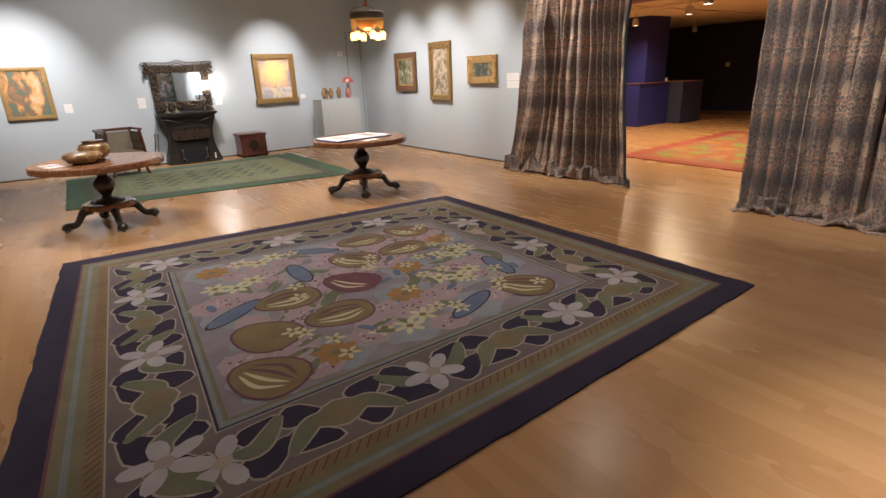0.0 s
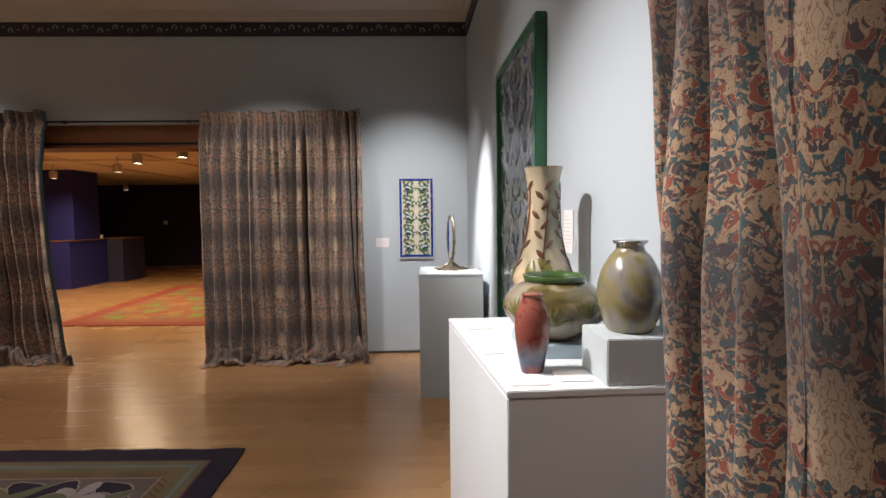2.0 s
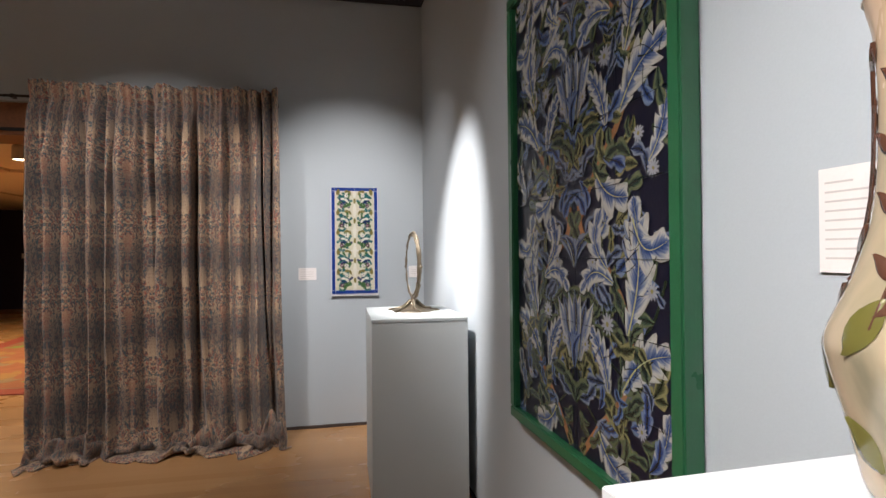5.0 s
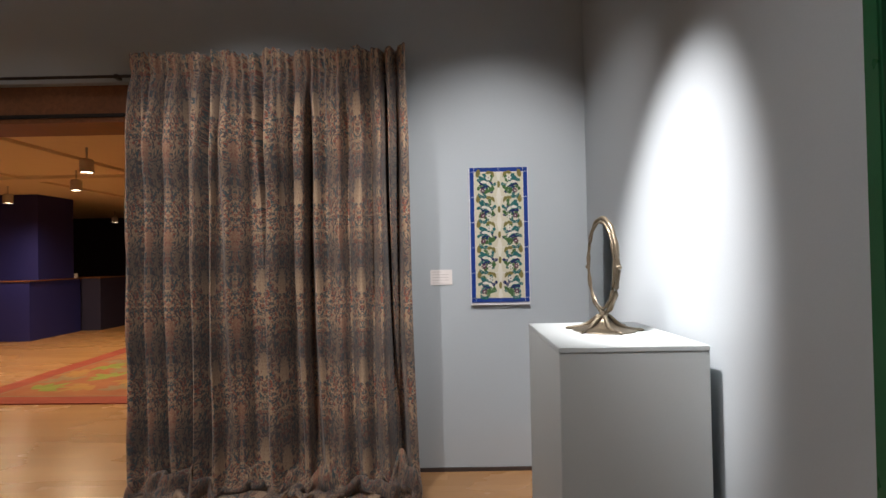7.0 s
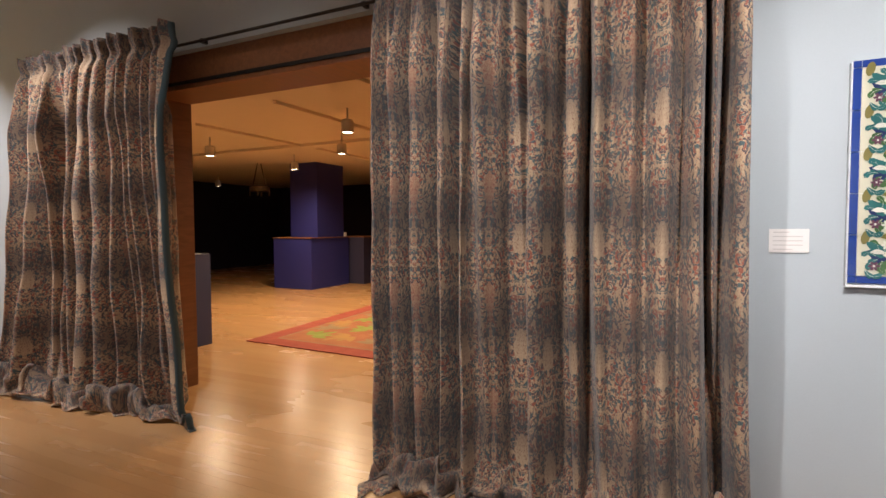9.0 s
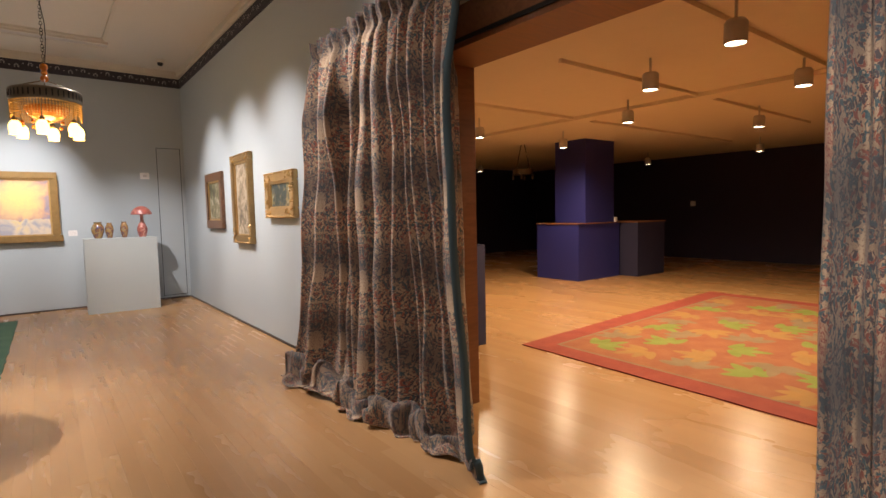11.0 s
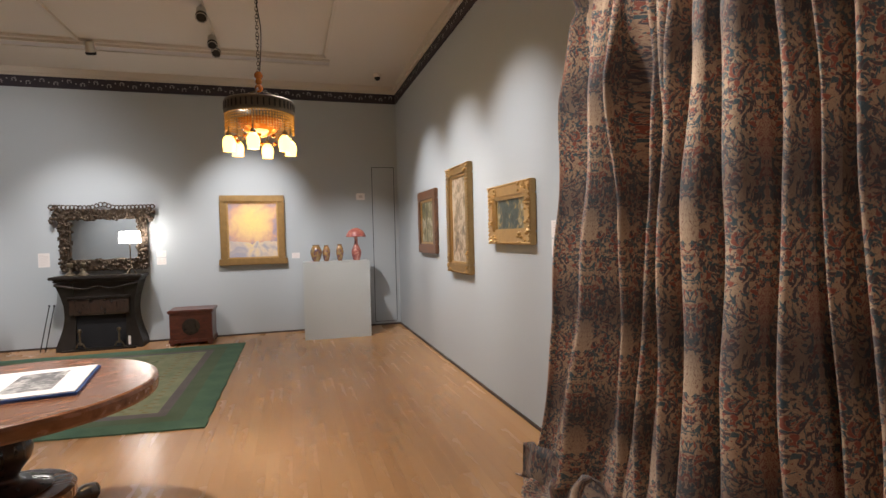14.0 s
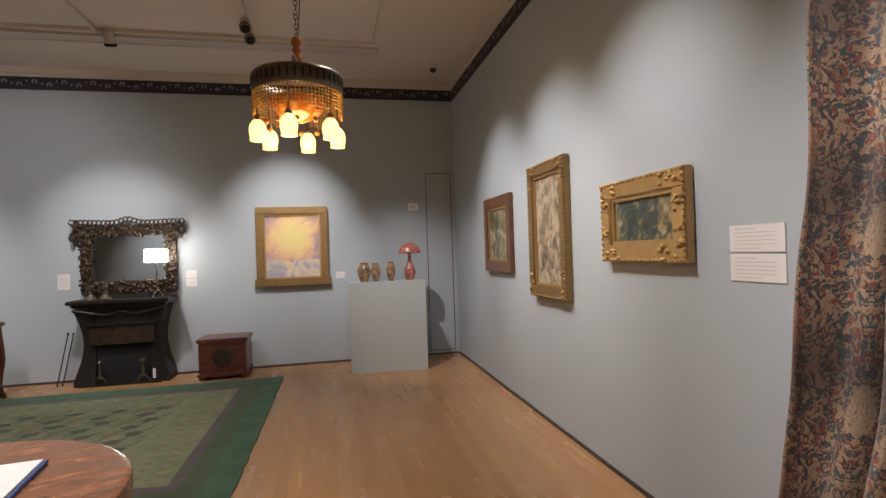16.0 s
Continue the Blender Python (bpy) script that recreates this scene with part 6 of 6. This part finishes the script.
    tube(bm, smooth_pts([(0.01, 0.0, 0.56), (0.03, 0.01, 0.9), (0.0, 0.02, 1.2), (0.02, 0.0, CEIL - z0)], 6), 0.004, 6)
    part("cord", bm, BLACK, root)
    part("ceiling_rose", lathe([(0.07, CEIL - z0 - 0.03), (0.06, CEIL - z0 - 0.004)], 24), CREAM, root)
    d = bpy.data.lights.new("chandelier_glow", "POINT")
    d.energy, d.color, d.shadow_soft_size = 30, (1.0, 0.66, 0.30), 0.2
    new("chandelier_light", d).location = (cx, cy, z0 - 0.20)


chandelier()
d = bpy.data.lights.new("mantel_lamp_glow", "POINT")
d.energy, d.color, d.shadow_soft_size = 14, (1.0, 0.92, 0.84), 0.08
new("mantel_lamp_light", d).location = (fx + 0.55, fy - 0.30, 1.60)

# ---- track lighting ----


def track(name, pts, label):
    root = group(name, label, "track")
    for (xa, ya), (xb, yb) in zip(pts, pts[1:]):
        w = 0.018
        part("rail", abox(min(xa, xb) - w, max(xa, xb) + w, min(ya, yb) - w, max(ya, yb) + w, CEIL - 0.035, CEIL), CREAM, root)
    return root


track("lighting_track", [(4.58, 5.0), (4.58, 10.4)], "slim cream lighting track on the ceiling")
track("lighting_track", [(5.92, -0.2), (5.92, 10.25)], "slim cream lighting track on the ceiling")
track("lighting_track", [(0.0, 10.35), (5.92, 10.35)], "slim cream lighting track on the ceiling")
track("lighting_track", [(3.0, 5.5), (3.0, 10.35)], "slim cream lighting track on the ceiling")
slot = group("ceiling_slot", "long grey linear air slot in the ceiling", "air vent")
part("grille", abox(-3.5, 6.0, 10.52, 10.68, CEIL - 0.02, CEIL), INK, slot)
for y0 in (10.49, 10.68):
    part("edge", abox(-3.5, 6.0, y0, y0 + 0.03, CEIL - 0.03, CEIL), CREAM, slot)


def head(at, target, lit=True, mat=None):
    """A track spotlight head that points at a target."""
    root = group("track_spotlight", "white cylindrical track spotlight, lit" if lit else "white cylindrical track spotlight", "spotlight", "track spotlights", at=at)
    aim = look((0, 0, 0), Vector(target) - Vector(at))
    o = part("can", lathe([(0.03, 0.10), (0.05, 0.09), (0.055, -0.06), (0.05, -0.07), (0.046, -0.05), (0.03, 0.0)], 24), mat or WHITE_MET, root, smooth=True)
    o.matrix_local = aim
    o = part("lens", lathe([(0.044, -0.052), (0.044, -0.050)], 20), LAMP_ON, root, "glowing lamp face")
    o.matrix_local = aim
    o = part("shade_ring", lathe([(0.051, -0.03), (0.058, -0.03), (0.058, -0.062), (0.056, -0.062)], 24), BLACK, root)
    o.matrix_local = aim
    bm = bmesh.new()
    tube(bm, [(0, 0, 0.0), (0, 0, CEIL - at[2] - 0.03)], 0.010)
    part("stem", bm, WHITE_MET, root)


for at, tg in (((4.58, 8.95, 3.84), (4.9, 6.0, 0.5)), ((4.58, 9.75, 3.84), (4.9, 7.0, 0.5)), ((4.58, 10.05, 3.84), (5.2, 7.0, 1.0)), ((3.13, 10.35, 3.86), (3.1, 11.65, 1.5)), ((1.2, 10.35, 3.86), (0.3, 11.65, 1.5))):
    head(at, tg)


def dome(x, y):
    root = group("security_camera", "small dark ceiling security camera dome", "camera", at=(x, y, CEIL))
    part("collar", lathe([(0.045, -0.05), (0.06, -0.04), (0.06, 0)], 24), CREAM, root)
    bm = bmesh.new()
    ball(bm, (0, 0, -0.055), 0.045, 14)
    part("dome", bm, BLACK, root, smooth=True)


dome(6.75, 11.0)
dome(6.45, -0.45)

# ---- far gallery ----


def navy_block(x0, x1, y0, y1, h, label, mat, lid=False):
    root = group("display_block", label, "plinth")
    part("body", abox(x0, x1, y0, y1, 0, h, 0.004), mat, root)
    if lid:
        part("top", abox(x0 - 0.02, x1 + 0.02, y0 - 0.02, y1 + 0.02, h + 0.001, h + 0.02, 0.003), LINTEL, root, "wood-edged top")
    return root


navy_block(13.42, 14.80, 7.90, 8.98, 1.13, "indigo painted display block with a wood-edged top", INDIGO, True)
navy_block(14.85, 15.9, 7.5, 8.6, 1.13, "navy painted display block beside the column", NAVY, True)
col = group("column", "square indigo painted column reaching the ceiling", "column")
part("shaft", abox(13.74, 14.72, 7.98, 8.75, 1.15, CEIL2, 0.004), INDIGO, col)
navy_block(8.10, 8.80, 5.56, 6.2, 1.08, "dark navy display block near the opening", NAVY)
navy_block(17.2, 19.0, 2.2, 4.2, 0.25, "low pale display platform on the floor", SHELF_WHITE)
for x, y, z in ((19.49, 8.6, 1.45), (19.49, 4.9, 1.45)):
    lab = group("wall_label", "small white wall label on navy paint", "label", "wall labels")
    part("card", abox(x - 0.01, x, y, y + 0.14, z, z + 0.14), PAPER, lab)
for x, y in ((13.50, 8.85), (14.78, 7.94)):
    lab = group("label_card", "small white card on the indigo block", "label")
    part("card", abox(x - 0.06, x, y, y + 0.10, 1.15, 1.25 if x > 14 else 1.154), PAPER, lab)
for xa, xb, y in ((8.2, 12.5, 3.3), (9.0, 15.5, 4.7), (9.5, 17.0, 6.6)):
    root = group("lighting_track", "slim track on the far gallery ceiling", "track")
    part("rail", abox(xa, xb, y - 0.018, y + 0.018, CEIL2 - 0.04, CEIL2), CEIL_FAR, root)
part("soffit_beam", abox(11.6, 11.9, FY0, FY1, CEIL2 - 0.05, CEIL2 - 0.001), CEIL_FAR, group("beam", "shallow ceiling beam in the far gallery", "beam"))
for x, y in DOWN + [(14.9, 12.4), (16.6, 11.0), (16.9, 6.0), (17.4, 8.8), (13.3, 11.6)]:
    root = group("track_spotlight", "cylindrical downlight hanging from the far ceiling", "spotlight", "far downlights", at=(x, y, CEIL2 - 0.30))
    part("can", lathe([(0.06, 0.16), (0.075, 0.14), (0.075, 0.0), (0.068, 0.0), (0.06, 0.03)], 24), WHITE_MET, root)
    part("lens", lathe([(0.062, 0.008), (0.062, 0.012)], 20), DOWN_ON, root, "glowing lamp face")
    bm = bmesh.new()
    tube(bm, [(0, 0, 0.15), (0, 0, 0.30)], 0.012)
    part("stem", bm, WHITE_MET, root)
hang = group("chandelier", "small bronze hanging lamp frame on rods", "chandelier", at=(13.4, 9.35, 2.2))
bm = lathe([(0.20, 0.0), (0.22, 0.0), (0.22, 0.12), (0.20, 0.12), (0.20, 0.0)], 24)
part("ring", bm, BRONZE, hang)
for k in range(4):
    w = k * 1.571
    bm = bmesh.new()
    tube(bm, [(0.21 * math.cos(w), 0.21 * math.sin(w), 0.1), (0.05 * math.cos(w), 0.05 * math.sin(w), CEIL2 - 2.2)], 0.010, 6)
    part("rod", bm, BRONZE, hang)
    bm = bmesh.new()
    tube(bm, [(0.21 * math.cos(w + 0.6), 0.21 * math.sin(w + 0.6), 0.0), (0.21 * math.cos(w + 0.6), 0.21 * math.sin(w + 0.6), -0.1)], 0.02, 8)
    part("candle_tube", bm, BRONZE, hang)

# ---- floor boards ----
BW = 0.083
rnd = random.Random(17)
lengths = [1.6, 2.0, 2.4]
blanks = {}
for ln in lengths:
    bm = abox(-BW / 2 + 0.0002, BW / 2 - 0.0002, 0.0002, ln - 0.0002, -0.008, 0.0)
    me = bpy.data.meshes.new("board")
    bm.to_mesh(me)
    bm.free()
    me.materials.append(BOARD)
    blanks[ln] = me
verts, faces, count = [], [], 0
nx = int((FX1 - WEST) / BW)
for i in range(nx):
    x = WEST + BW * (i + 0.5)
    y = (SOUTH - 0.6 if x < EAST + 0.45 else FY0) - rnd.uniform(0, 1.5)
    end = NORTH if x < EAST + 0.45 else FY1
    while y < end:
        ln = rnd.choice(lengths)
        if 2.6 < x < 7.1 and 0.2 < y < 9.2 and count < 300 and not (x < 4.5 and y < 4.0):
            o = new("board", blanks[ln])
            o.location = (x, y, 0)
            o.parent = floor
            count += 1
        else:
            k = len(verts)
            a, b, c, d = x - BW / 2 + 0.0002, x + BW / 2 - 0.0002, y + 0.0002, y + ln - 0.0002
            verts += [(a, c, 0), (b, c, 0), (b, d, 0), (a, d, 0), (a, c, -0.008), (b, c, -0.008), (b, d, -0.008), (a, d, -0.008)]
            faces += [(k, k + 1, k + 2, k + 3), (k, k + 4, k + 5, k + 1), (k + 1, k + 5, k + 6, k + 2), (k + 2, k + 6, k + 7, k + 3), (k + 3, k + 7, k + 4, k)]
        y += ln
me = bpy.data.meshes.new("boards")
me.from_pydata(verts, [], faces)
me.materials.append(BOARD)
o = new("boards", me)
o.parent = floor
tagged(o, kind="stuff")
